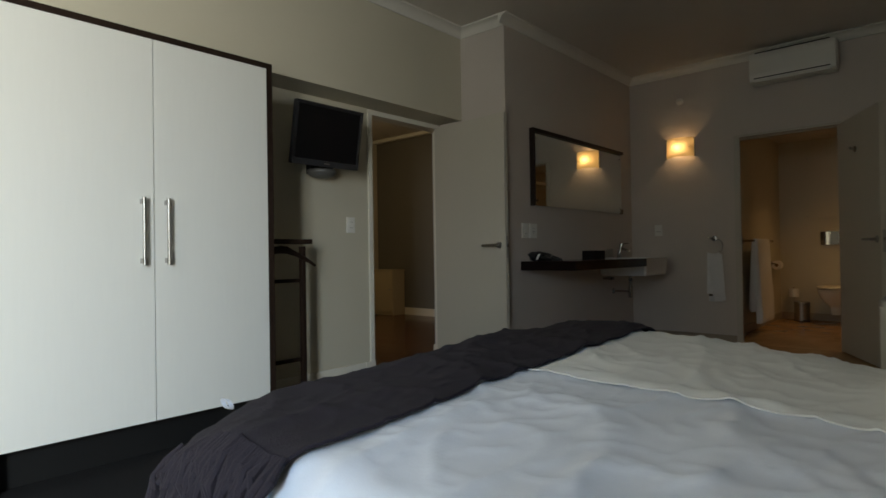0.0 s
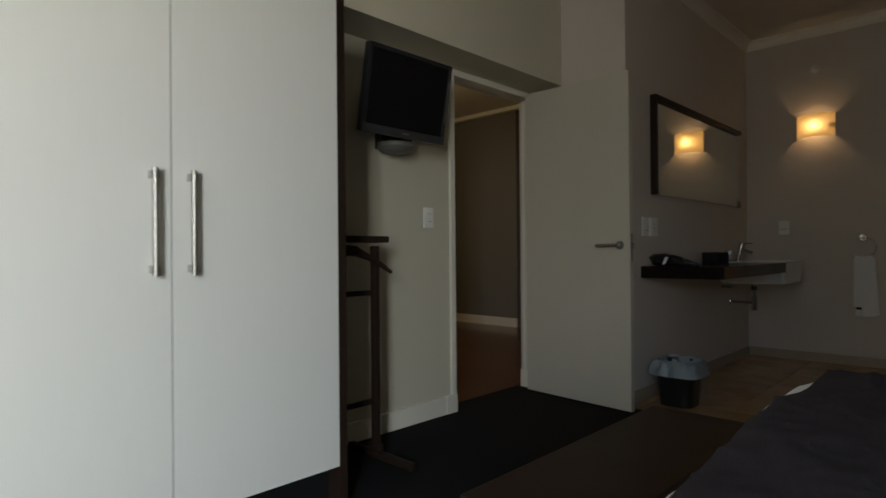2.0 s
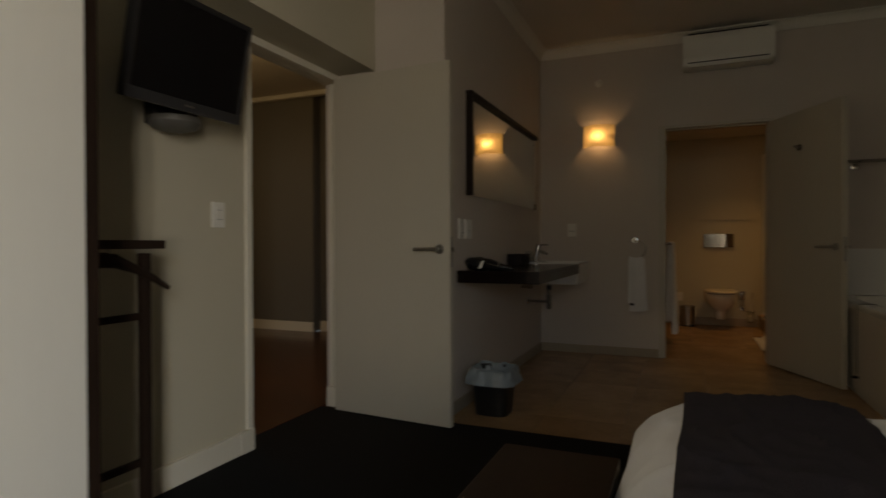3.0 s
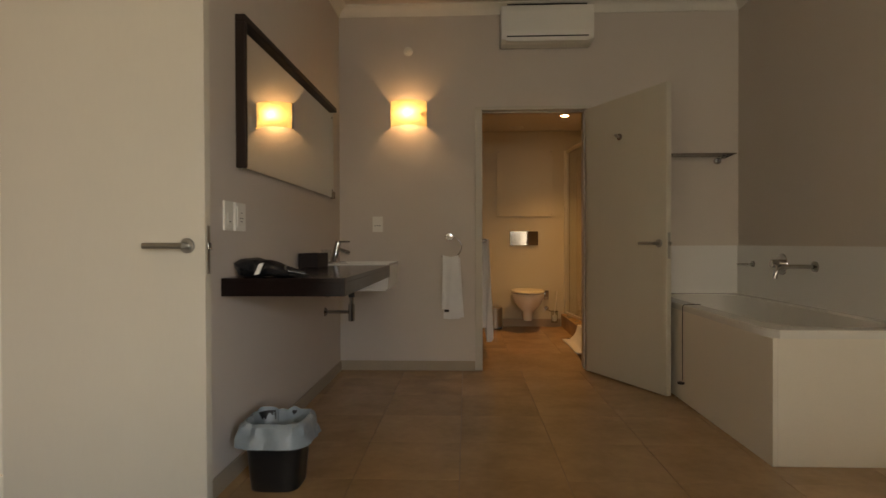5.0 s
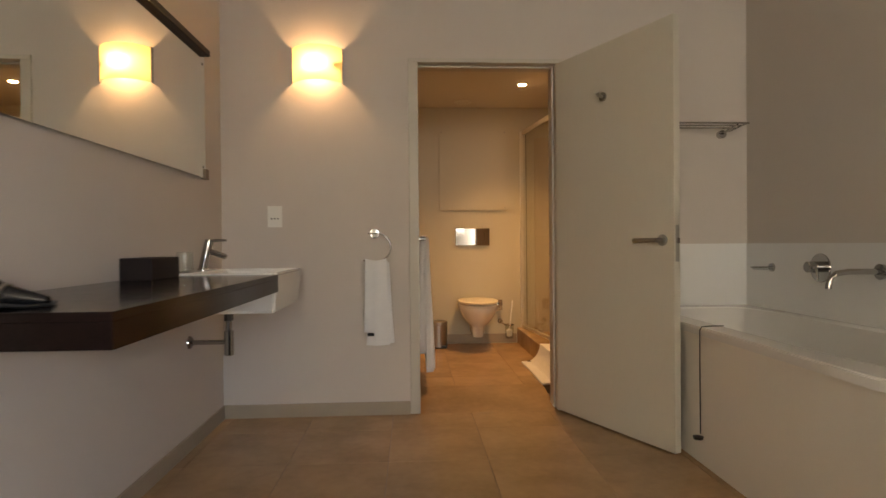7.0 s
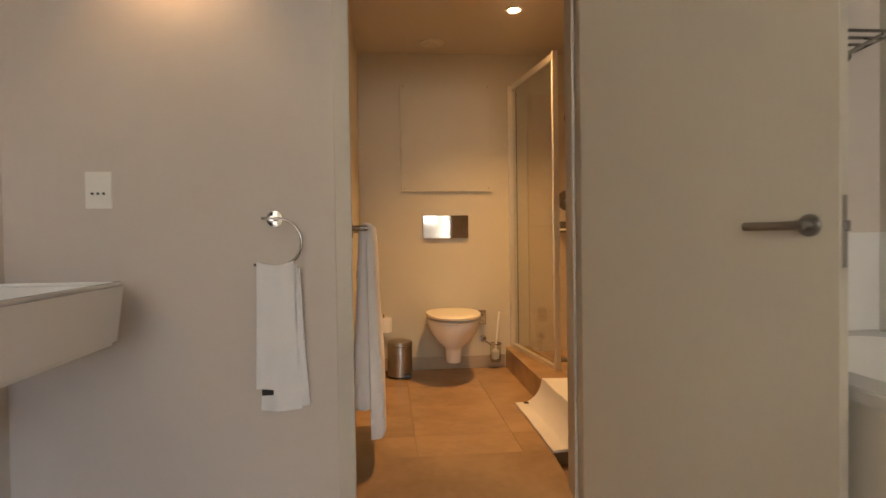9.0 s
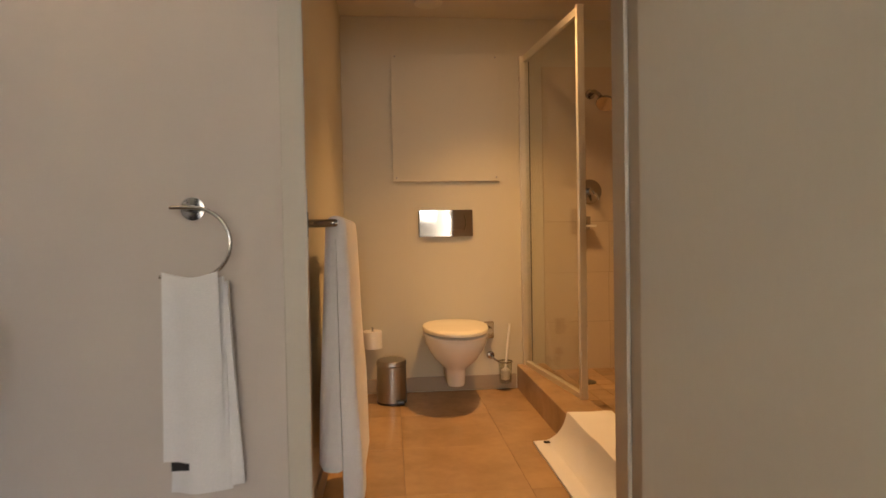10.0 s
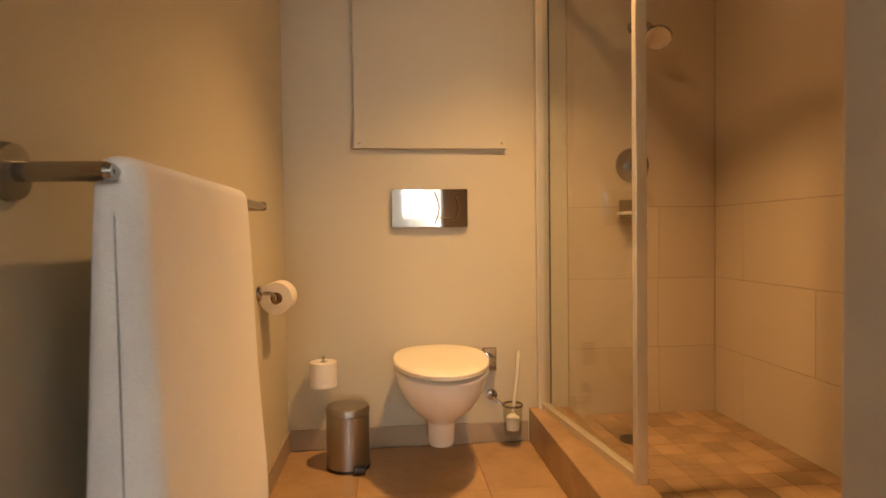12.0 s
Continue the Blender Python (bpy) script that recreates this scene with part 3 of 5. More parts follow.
def second_duvet(u, v):
    """The duvet of the other half of the bed, with a puffed hem along the bed's middle."""
    b = -4.745 + 0.012 * math.sin(7 * u) + v * (BY1 + 0.26 + 4.745)
    return cloth(0.372 + 0.02 * math.sin(9 * v) + u * 1.55, b, 0.003 + 0.009 * math.exp(-((b + 4.69) / 0.04) ** 2) * min(1.0, 5 * u), 0.011)


under(bed, "duvet", bm_grid(second_duvet, 110, 110, 0.004), LINEN_CREAM, "cream white duvet over the other half")

throw = thing("bed_throw", "charcoal wool throw with a fringe, laid across the bed's foot", "throw", (1.55, -4.7, 0.62))


def throw_edge(v):
    """Where the throw ends towards the pillows, with a wavering edge."""
    return 0.375 + 0.014 * math.sin(5 * v + 0.6) + 0.016 * math.sin(13 * v) + 0.10 * max(0, 0.25 - v)


Y_A, Y_B = BY0 + 0.045, BY1 + 0.16
under(throw, "blanket", bm_grid(lambda u, v: cloth(-0.042 + 0.008 * math.sin(9 * v) + u * (throw_edge(v) + 0.042), Y_A + v * (Y_B - Y_A), 0.019, 0.012), 40, 150, 0.009), THROW)
rnd = random.Random(4)
for k in range(50):
    a = -0.05 + k / 49 * (throw_edge(0) + 0.05)
    p = [cloth(a, Y_A + 0.012, 0.024, 0.012)]
    for j in range(1, 6):
        q = cloth(a + 0.012 * j * rnd.uniform(-1, 1) * 0.5, Y_A - 0.032 * j, 0.024 + 0.002 * j, 0.012)
        p.append(q + Vector((rnd.uniform(-1, 1), rnd.uniform(-1, 0.2), rnd.uniform(-0.3, 0.3))) * 0.010)
    under(throw, "tassel", bm_tube(p, [0.006, 0.011, 0.009, 0.0105, 0.009, 0.005], 7), THROW)
tag_at = cloth(-0.02, -5.51, 0.030, 0.0)
loop_ = [tag_at + Vector((-0.004 - 0.020 * math.sin(a) - 0.006 * math.cos(a), 0.008 * math.cos(a), 0.015 - 0.015 * math.cos(a))) for a in (radians(15 * k) for k in range(1, 24))]
under(throw, "care_label", bm_grid(lambda u, v: loop_[round(u * 22)] + Vector((0.0, -0.014 * v, 0.004 * v)), 22, 2, 0.0012), LINEN, "small white care label sewn on as a loop")

bench = thing("bed_bench", "low dark-stained wooden bench at the bed's foot", "bench", (0.98, -4.36, 0))
under(bench, "top", bm_box((0.79, -4.86, 0.385), (1.125, -3.85, 0.425), 0.006), WENGE)
for x in (0.82, 1.095):
    for y in (-4.82, -3.89):
        under(bench, "leg", bm_box((x - 0.025, y - 0.025, 0.0), (x + 0.025, y + 0.025, 0.385), 0.004), WENGE)
for y in (-4.82, -3.89):
    under(bench, "rail", bm_box((0.845, y - 0.012, 0.28), (1.07, y + 0.012, 0.385), 0.003), WENGE)
for x in (0.82, 1.095):
    under(bench, "rail", bm_box((x - 0.012, -4.795, 0.28), (x + 0.012, -3.915, 0.385), 0.003), WENGE)

# ---- hall ----
cab = thing("cabinet", "cream painted low cabinet in the corner of the hall", "cabinet", (-4.08, 0.0, 0))
under(cab, "body", bm_box((-4.37, -0.12, 0.0), (-3.79, 0.128, 0.69), 0.004), CREAM_BOX)
under(cab, "top", bm_box((-4.38, -0.142, 0.69), (-3.78, 0.128, 0.708), 0.004), CREAM_BOX)
leaf = under(cab, "door", bm_box((-4.36, -0.135, 0.05), (-3.80, -0.12, 0.675), 0.003), CREAM_BOX)
knob = under(cab, "knob", bm_lathe([(0.0, 0.0), (0.006, 0.0), (0.006, -0.012), (0.012, -0.016), (0.012, -0.024), (0.0, -0.026)], (-3.84, -0.135, 0.4), "y", 16), STEEL, "small steel knob")
knob.parent, knob.matrix_parent_inverse = leaf, Matrix.Identity(4)

# ---- washstand ----
counter = thing("vanity_shelf", "thick black polished stone washstand shelf fixed to the wall", "vanity shelf", (0.0, -1.54, 0.79))
under(counter, "top_slab", bm_box((0.0, -2.232, 0.845), (0.512, -0.852, 0.865), 0.002), STONE)
under(counter, "front_edge", bm_box((0.490, -2.232, 0.79), (0.5115, -0.852, 0.845), 0.0015), STONE)
under(counter, "end_edge", bm_box((0.0, -2.2315, 0.79), (0.490, -2.211, 0.845), 0.0015), STONE)
under(counter, "end_edge", bm_box((0.0, -0.873, 0.79), (0.490, -0.8525, 0.845), 0.0015), STONE)
under(counter, "support", bm_box((0.0, -2.20, 0.79), (0.04, -0.88, 0.843), 0.002), WENGE, "dark wall batten")
basin = thing("washbasin", "white rectangular porcelain washbasin at the end of the shelf", "washbasin", (0.27, -0.56, 0.7))


def basin_shell():
    """Rounded box with a hollow bowl."""
    bm = bm_box((0.005, -0.845, 0.665), (0.505, -0.285, 0.872))
    top = max(bm.faces, key=lambda f: f.calc_center_median().z)
    bmesh.ops.inset_individual(bm, faces=[top], thickness=0.018)
    for v in top.verts:
        v.co.x = 0.125 if v.co.x < 0.25 else v.co.x
    r = bmesh.ops.extrude_discrete_faces(bm, faces=[top])["faces"][0]
    for v in r.verts:
        v.co.z -= 0.13
        v.co.x += 0.05 * (1 if v.co.x < 0.3 else -1)
        v.co.y += 0.05 * (1 if v.co.y < -0.5 else -1)
    for v in bm.verts:
        if v.co.z < 0.67:
            v.co.x = 0.03 if v.co.x < 0.2 else v.co.x - 0.012
            v.co.y -= 0.03 if v.co.y > -0.5 else 0.0
            v.co.z += 0.03
    bmesh.ops.bevel(bm, geom=bm.edges[:], offset=0.012, segments=3, affect="EDGES")
    return bm


under(basin, "bowl", basin_shell(), PORCELAIN)
under(basin, "waste", bm_lathe([(0.0, 0.0), (0.03, 0.0), (0.03, 0.004), (0.0, 0.006)], (0.30, -0.56, 0.742)), CHROME, "chrome waste")
tap = thing("basin_tap", "chrome single-lever basin tap on the washbasin", "tap", (0.062, -0.48, 0.872))
a = Vector((0.062, -0.48, 0.872))
under(tap, "base", bm_lathe([(0.026, 0.0), (0.026, 0.006), (0.022, 0.01), (0.0, 0.01)], a), CHROME)
under(tap, "body", bm_tube([a + Vector((0, 0, 0.005)), a + Vector((0.012, 0, 0.06)), a + Vector((0.03, 0, 0.135)), a + Vector((0.033, 0, 0.15))], [0.021, 0.021, 0.021, 0.018], 24), CHROME)
under(tap, "spout", bm_tube([a + Vector((0.015, 0, 0.098)), a + Vector((0.06, 0, 0.084)), a + Vector((0.108, 0, 0.066)), a + Vector((0.114, 0, 0.063))], [0.014, 0.014, 0.0145, 0.011], 18), CHROME)
under(tap, "lever", bm_tube([a + Vector((0.032, 0, 0.14)), a + Vector((0.055, 0, 0.146)), a + Vector((0.115, 0, 0.146))], [0.01, 0.008, 0.006], 14), CHROME)
trap = thing("bottle_trap", "chrome bottle trap and waste pipe under the basin", "trap", (0.19, -0.5, 0.5))
under(trap, "body", bm_tube([(0.19, -0.5, 0.455), (0.19, -0.5, 0.458), (0.19, -0.5, 0.575), (0.19, -0.5, 0.578)], [0.02, 0.023, 0.023, 0.015], 24), CHROME)
under(trap, "tailpiece", bm_tube([(0.19, -0.5, 0.575), (0.19, -0.5, 0.68)], 0.015, 20), CHROME)
under(trap, "nut", bm_tube([(0.19, -0.5, 0.625), (0.19, -0.5, 0.66)], 0.023, 8), PLASTIC_BLACK, "dark slip nut")
under(trap, "pipe", bm_tube([(0.0, -0.5, 0.52), (0.19, -0.5, 0.52)], 0.012, 18), CHROME)
under(trap, "flange", bm_lathe([(0.0, 0.0), (0.033, 0.0), (0.03, 0.008), (0.014, 0.018), (0.0, 0.018)], (0.0, -0.5, 0.52), "x"), CHROME)
for y in (-0.72, -0.66):
    v = thing("angle_valve", "chrome angle valve on the wall under the basin", "valve", (0.0, y, 0.66), "angle valves")
    under(v, "body", bm_tube([(0.0, y, 0.66), (0.045, y, 0.66), (0.07, y, 0.66)], [0.011, 0.011, 0.008]), CHROME)
    under(v, "knob", bm_tube([(0.06, y, 0.66), (0.085, y, 0.66)], 0.016, 12), CHROME)
    under(v, "hose", bm_tube([(0.04, y, 0.66), (0.05, y, 0.70), (0.07, y + 0.02, 0.74)], 0.006, 10), STEEL)

mirror = thing("wall_mirror", "large wall mirror with a dark wooden edge over the washstand", "mirror", (0.0, -1.18, 1.345))
under(mirror, "backing", bm_box((0.0, -2.05, 1.35), (0.012, -0.305, 1.985)), SHADOW_GAP, "dark backing board")
under(mirror, "glass", bm_box((0.012, -2.045, 1.345), (0.018, -0.300, 1.978)), MIRROR, "silvered mirror glass", False)
under(mirror, "frame_top", bm_box((0.0, -2.072, 1.978), (0.045, -0.29, 2.010), 0.004), WENGE, "dark wooden top rail")
under(mirror, "frame_side", bm_box((0.0, -2.072, 1.340), (0.045, -2.045, 1.978), 0.004), WENGE, "dark wooden side rail")
for y in (-2.0, -0.33):
    for z in (1.40, 1.93):
        under(mirror, "screw", bm_lathe([(0.0, 0.0), (0.007, 0.0), (0.006, 0.003), (0.0, 0.004)], (0.018, y, z), "x", 14), CHROME)
under(mirror, "clip", bm_box((0.0, -0.3185, 1.338), (0.026, -0.272, 1.392), 0.002), material("brown_wood_block", (0.20, 0.14, 0.09), 0.6), "brown wooden corner block")

box_ = thing("tissue_box", "dark brown leather tissue box on the washstand shelf", "tissue box", (0.075, -1.07, 0.865))
under(box_, "cover", bm_box((0.016, -1.20, 0.865), (0.132, -0.945, 0.948), 0.004), material("brown_leather", (0.014, 0.009, 0.008), 0.55, spec=0.2, vary=0.2, bump=0.2, bump_scale=150))
under(box_, "opening", bm_lathe([(0.0, 0.0), (0.05, 0.0), (0.05, 0.0012), (0.0, 0.0012)], (0.075, -1.07, 0.9482), squash=(0.5, 1)), SHADOW_GAP, "oval opening")
tumbler = thing("tumbler", "clear drinking glass turned down beside the basin", "glass", (0.06, -0.70, 0.872))
under(tumbler, "wall", bm_lathe([(0.039, 0.0), (0.035, 0.090), (0.0, 0.093), (0.0, 0.084), (0.031, 0.084), (0.036, 0.0)], (0.06, -0.70, 0.8725)), CLEAR)
for r, z in ((0.0375, 0.8745), (0.0345, 0.9625)):
    under(tumbler, "rim", bm_tube([(0.06 + r * math.cos(k * math.tau / 24), -0.70 + r * math.sin(k * math.tau / 24), z) for k in range(24)], 0.0016, 8, closed=True), CLEAR)

dryer = thing("hair_dryer", "black hair dryer lying in a bag on the washstand shelf", "hair dryer", (0.2, -2.09, 0.865))


def blob(centre, size, turn, seed, rough=0.12):
    b = bmesh.new()
    bmesh.ops.create_icosphere(b, subdivisions=3, radius=1)
    for v in b.verts:
        k = 1 + rough * noise.noise(v.co * 2.1 + Vector((seed, 0, 0)))
        v.co = Vector((v.co.x * size[0], v.co.y * size[1], v.co.z * size[2])) * k
    m = Matrix.Translation(centre) @ pose(0, 0, 0, *turn)
    moved(b, m)
    for v in b.verts:
        v.co.z = max(v.co.z, 0.866)
    return b


GLOSS_BLACK = material("black_glossy_plastic", (0.010, 0.010, 0.011), 0.22, vary=0.2, bump=0.15, bump_scale=40)
under(dryer, "housing", blob((0.10, -2.125, 0.903), (0.082, 0.06, 0.043), (0, 6, 12), 1, 0.22), GLOSS_BLACK)
under(dryer, "barrel", blob((0.175, -2.115, 0.898), (0.085, 0.045, 0.036), (0, 14, 6), 4, 0.10), GLOSS_BLACK)
under(dryer, "collar", bm_tube([(0.228, -2.110, 0.890), (0.236, -2.110, 0.889)], 0.026, 20), STEEL, "thin silver collar")
under(dryer, "nozzle", bm_tube([(0.225, -2.110, 0.890), (0.26, -2.108, 0.884), (0.315, -2.105, 0.876)], [0.024, 0.020, 0.010], 20), GLOSS_BLACK)
under(dryer, "handle", bm_tube([(0.14, -2.14, 0.895), (0.20, -2.165, 0.884), (0.265, -2.178, 0.877)], [0.022, 0.016, 0.011], 14), GLOSS_BLACK)
under(dryer, "cord", bm_tube([(0.262, -2.178, 0.875), (0.30, -2.16, 0.870), (0.33, -2.12, 0.870), (0.31, -2.07, 0.870), (0.25, -2.05, 0.870), (0.17, -2.06, 0.870)], 0.004, 8), PLASTIC_BLACK)
under(dryer, "swing_tag", bm_grid(lambda u, v: Vector((0.140 + 0.022 * u - 0.016 * v, -2.184 - 0.012 * v, 0.922 + 0.004 * u - 0.046 * v)), 2, 3, 0.001), PLASTIC_WHITE, "white paper tag")

bin_ = thing("waste_bin", "black plastic waste bin with a clear plastic liner", "waste bin", (0.215, -2.165, -0.0))


def bin_wall(u, v, grow=0.0, z0=0.0, z1=0.27):
    """Rounded square side of the bin: u round it, v up it."""
    a = u * math.tau
    k = 4.0
    c, s = math.cos(a), math.sin(a)
    rr = 1 / (abs(c) ** k + abs(s) ** k) ** (1 / k)
    r = (0.100 + 0.025 * v + grow) * rr
    return Vector((0.215 + r * c, -2.165 + r * s, z0 + (z1 - z0) * v))


under(bin_, "bucket", bm_grid(lambda u, v: bin_wall(u, v), 40, 6, 0.004), PLASTIC_BLACK)
under(bin_, "bottom", bm_grid(lambda u, v: bin_wall(u, 0) * v + Vector((0.215, -2.165, 0.0)) * (1 - v) + Vector((0, 0, 0.004)), 40, 2, 0.003), PLASTIC_BLACK)


def liner(u, v):
    ripple = 0.010 * noise.noise(Vector((math.cos(u * math.tau) * 5, math.sin(u * math.tau) * 5, v * 3)))
    if v < 0.5:
        w = v / 0.5
        p = bin_wall(u, 1, 0.008 + 1.6 * ripple + 0.022 * (1 - w), 0, 0.19 + 0.09 * w + 0.5 * ripple)
    else:
        w = (v - 0.5) / 0.5
        p = bin_wall(u, 1 - 0.8 * w, -0.004 + ripple, 0.0, 0.28)
        p.z = 0.282 - 0.15 * w + ripple
    return p


under(bin_, "liner", bm_grid(liner, 60, 18), BAG, "translucent plastic liner folded over the rim")

# ---- wall lamp, smoke detector, air conditioner ----
sconce = thing("wall_lamp", "lit wall lamp with a curved cream shade", "wall lamp", (0.556, 0.0, 1.92))


def shade_sheet(u, v):
    a = (u - 0.5) * 1.9
    return Vector((0.556 + 0.145 * math.sin(a) / math.sin(0.95), -0.012 - 0.095 * (math.cos(a) - math.cos(0.95)) / (1 - math.cos(0.95)), 1.922 + 0.198 * v))


under(sconce, "shade", bm_grid(shade_sheet, 24, 4, 0.0015), SHADE, "glowing cream shade")
for x in (0.410, 0.700):
    under(sconce, "side_rail", bm_box((x - 0.003, -0.020, 1.92), (x + 0.003, 0.0, 2.122), 0.001), STEEL, "thin steel rail")
under(sconce, "backplate", bm_box((0.50, -0.012, 1.96), (0.612, 0.0, 2.08), 0.003), STEEL)
under(sconce, "lampholder", bm_tube([(0.66, -0.05, 2.015), (0.615, -0.052, 2.012)], 0.016), STEEL)
detector = thing("smoke_detector", "small cream round sensor on the wall over the lamp", "sensor", (0.552, 0.0, 2.52))
under(detector, "base", bm_lathe([(0.0, 0.0), (0.036, 0.0), (0.034, -0.012), (0.0, -0.012)], (0.552, 0.0, 2.52), "y"), CORNICE)
under(detector, "cap", bm_lathe([(0.022, -0.012), (0.018, -0.026), (0.008, -0.032), (0.0, -0.032)], (0.552, 0.0, 2.52), "y"), CORNICE)
ac = thing("air_conditioner", "white wall-mounted air conditioner over the bathroom doorway", "air conditioner", (1.62, 0.0, 2.47))
bm = bmesh.new()
section = [(y, z + 0.05) for y, z in [(0.0, 2.475), (-0.13, 2.468), (-0.185, 2.49), (-0.20, 2.54), (-0.20, 2.70), (-0.185, 2.74), (-0.15, 2.755), (0.0, 2.755)]]
sides = [[bm.verts.new((x, y, z)) for y, z in section] for x in (1.275, 1.965)]
for k in range(len(section)):
    bm.faces.new((sides[0][k], sides[0][(k + 1) % 8], sides[1][(k + 1) % 8], sides[1][k]))
bm.faces.new(sides[0])
bm.faces.new(sides[1][::-1])
bmesh.ops.recalc_face_normals(bm, faces=bm.faces[:])
bmesh.ops.bevel(bm, geom=bm.edges[:], offset=0.006, segments=2, affect="EDGES")
under(ac, "casing", bm, PLASTIC_WHITE)
under(ac, "air_slot", bm_box((1.315, -0.198, 2.553), (1.925, -0.182, 2.560)), SHADOW_GAP, "dark air outlet slot")
under(ac, "flap", bm_box((1.315, -0.190, 2.522), (1.925, -0.15, 2.532), 0.003), PLASTIC_WHITE)
under(ac, "intake", bm_box((1.32, -0.17, 2.804), (1.92, -0.04, 2.808)), SHADOW_GAP, "dark intake grille")

# ---- towel ring and hand towel ----
ring = thing("towel_ring", "chrome towel ring on the wall by the doorway", "towel ring", (0.872, 0.0, 1.055))
under(ring, "rose", bm_lathe([(0.0, 0.0), (0.027, 0.0), (0.027, -0.008), (0.0, -0.010)], (0.872, 0.0, 1.055), "y"), CHROME)
under(ring, "stem", bm_tube([(0.872, -0.008, 1.055), (0.872, -0.058, 1.055)], 0.009), CHROME)
arc = [(0.888 + 0.08 * math.sin(radians(d)), -0.055, 0.975 + 0.08 * math.cos(radians(d))) for d in range(0, 181, 12)]
under(ring, "loop", bm_tube([(0.838, -0.055, 1.056), (0.86, -0.055, 1.056)] + arc + [(0.84, -0.055, 0.897), (0.812, -0.055, 0.902)], 0.0045, 12), CHROME)


def towel_sheet(x0, x1, z0, z1, y, seed, sag=0.012, flare=0.02, waves=2.2):
    def f(u, v):
        drop = 1 - v
        x = x0 + (x1 - x0) * u + flare * drop * (u - 0.5) * 2
        w = noise.noise(Vector((u * waves, v * 1.3, seed)))
        return Vector((x, y - 0.012 * w * (0.3 + drop) + 0.006 * math.sin(u * 6 + seed), z0 + (z1 - z0) * v - sag * math.sin(u * math.pi) * (1 if v > 0.9 else 0.2)))
    return f


towel = thing("hand_towel", "white terry hand towel hanging folded through the ring", "towel", (0.9, -0.05, 0.42))
under(towel, "front_fold", bm_grid(towel_sheet(0.823, 0.944, 0.49, 0.912, -0.078, 1.0, flare=0.006), 24, 40, 0.012), TOWEL)
under(towel, "middle_fold", bm_grid(towel_sheet(0.838, 0.948, 0.415, 0.90, -0.061, 2.0, flare=0.012), 24, 40, 0.012), TOWEL)
under(towel, "back_fold", bm_grid(towel_sheet(0.868, 0.958, 0.425, 0.89, -0.036, 5.0, flare=0.025), 24, 40, 0.012), TOWEL)
under(towel, "care_label", bm_box((0.832, -0.070, 0.468), (0.87, -0.068, 0.488)), SHADOW_GAP, "dark care label")

# ---- bathtub corner ----
tub = thing("bathtub", "white built-in bathtub with a boxed cream surround", "bathtub", (2.74, -0.97, 0))
under(tub, "side_panel", bm_box((2.372, -1.93, 0.0), (2.392, -0.002, 0.575), 0.002), TUB_PANEL, "painted long side panel")
under(tub, "end_panel", bm_box((2.392, -1.93, 0.0), (3.108, -1.91, 0.575), 0.002), TUB_PANEL, "painted end panel")
TX0, TX1, TY0, TY1 = 2.362, 3.108, -1.942, -0.002


def tub_bowl():
    """Rim slab with a rounded bowl sunk into it."""
    b = bmesh.new()
    n = 64
    cx, cy = 2.755, -0.975

    def loop(hx, hy, z, k):
        out = []
        for i in range(n):
            a = math.tau * (i + 0.5) / n
            c, s = math.cos(a), math.sin(a)
            r = 1 / (abs(c) ** k + abs(s) ** k) ** (1 / k)
            out.append(b.verts.new((cx + hx * r * c, cy + hy * r * s, z)))
        return out

    def rect(z):
        out = []
        for i in range(n):
            a = math.tau * (i + 0.5) / n
            c, s = math.cos(a), math.sin(a)
            m = max(abs(c), abs(s))
            out.append(b.verts.new((TX0 + (TX1 - TX0) * (c / m + 1) / 2, TY0 + (TY1 - TY0) * (s / m + 1) / 2, z)))
        return out
    loops = [rect(0.575), rect(0.612), loop(0.285, 0.86, 0.612, 6), loop(0.275, 0.85, 0.606, 6), loop(0.255, 0.80, 0.50, 5), loop(0.225, 0.72, 0.25, 4), loop(0.18, 0.64, 0.20, 4)]
    for p, q in zip(loops, loops[1:]):
        for i in range(n):
            b.faces.new((p[i], p[(i + 1) % n], q[(i + 1) % n], q[i]))
    b.faces.new(loops[-1])
    bmesh.ops.recalc_face_normals(b, faces=b.faces[:])
    bmesh.ops.bevel(b, geom=[e for e in b.edges if all(v.co.z > 0.61 for v in e.verts) and len(e.link_faces) == 2 and e.calc_face_angle() > 1.0], offset=0.006, segments=2, affect="EDGES")
    return b


under(tub, "rim_and_bowl", tub_bowl(), ENAMEL, "white enamel bowl and rim")
SPLASH = material("white_back_painted_glass", (0.74, 0.73, 0.71), 0.14, vary=0.01, fine=0.0, rough_vary=0.02)
structure("trim_splashback_north", bm_box((1.99, -0.010, 0.612), (3.10, 0.0, 0.98), 0.001), SPLASH, "glossy white splashback over the bathtub", "splashback")
structure("trim_splashback_east", bm_box((3.10, -2.0, 0.612), (3.11, 0.0, 0.98), 0.001), SPLASH, "glossy white splashback beside the bathtub", "splashback")
mixer = thing("bath_mixer", "chrome wall-mounted bath mixer with a round plate", "mixer", (3.10, -0.64, 0.857))
under(mixer, "plate", bm_lathe([(0.0, 0.0), (0.072, 0.0), (0.070, -0.006), (0.0, -0.008)], (3.10, -0.64, 0.857), "x", 40), CHROME)
under(mixer, "body", bm_tube([(3.095, -0.64, 0.862), (3.03, -0.64, 0.862), (3.026, -0.64, 0.862)], [0.027, 0.027, 0.022], 24), CHROME)
under(mixer, "lever", bm_tube([(3.045, -0.655, 0.862), (3.035, -0.70, 0.852), (3.03, -0.715, 0.80)], [0.008, 0.007, 0.006], 12), CHROME)
spout = thing("bath_spout", "chrome bath spout on the wall over the bathtub", "spout", (3.10, -1.01, 0.855))
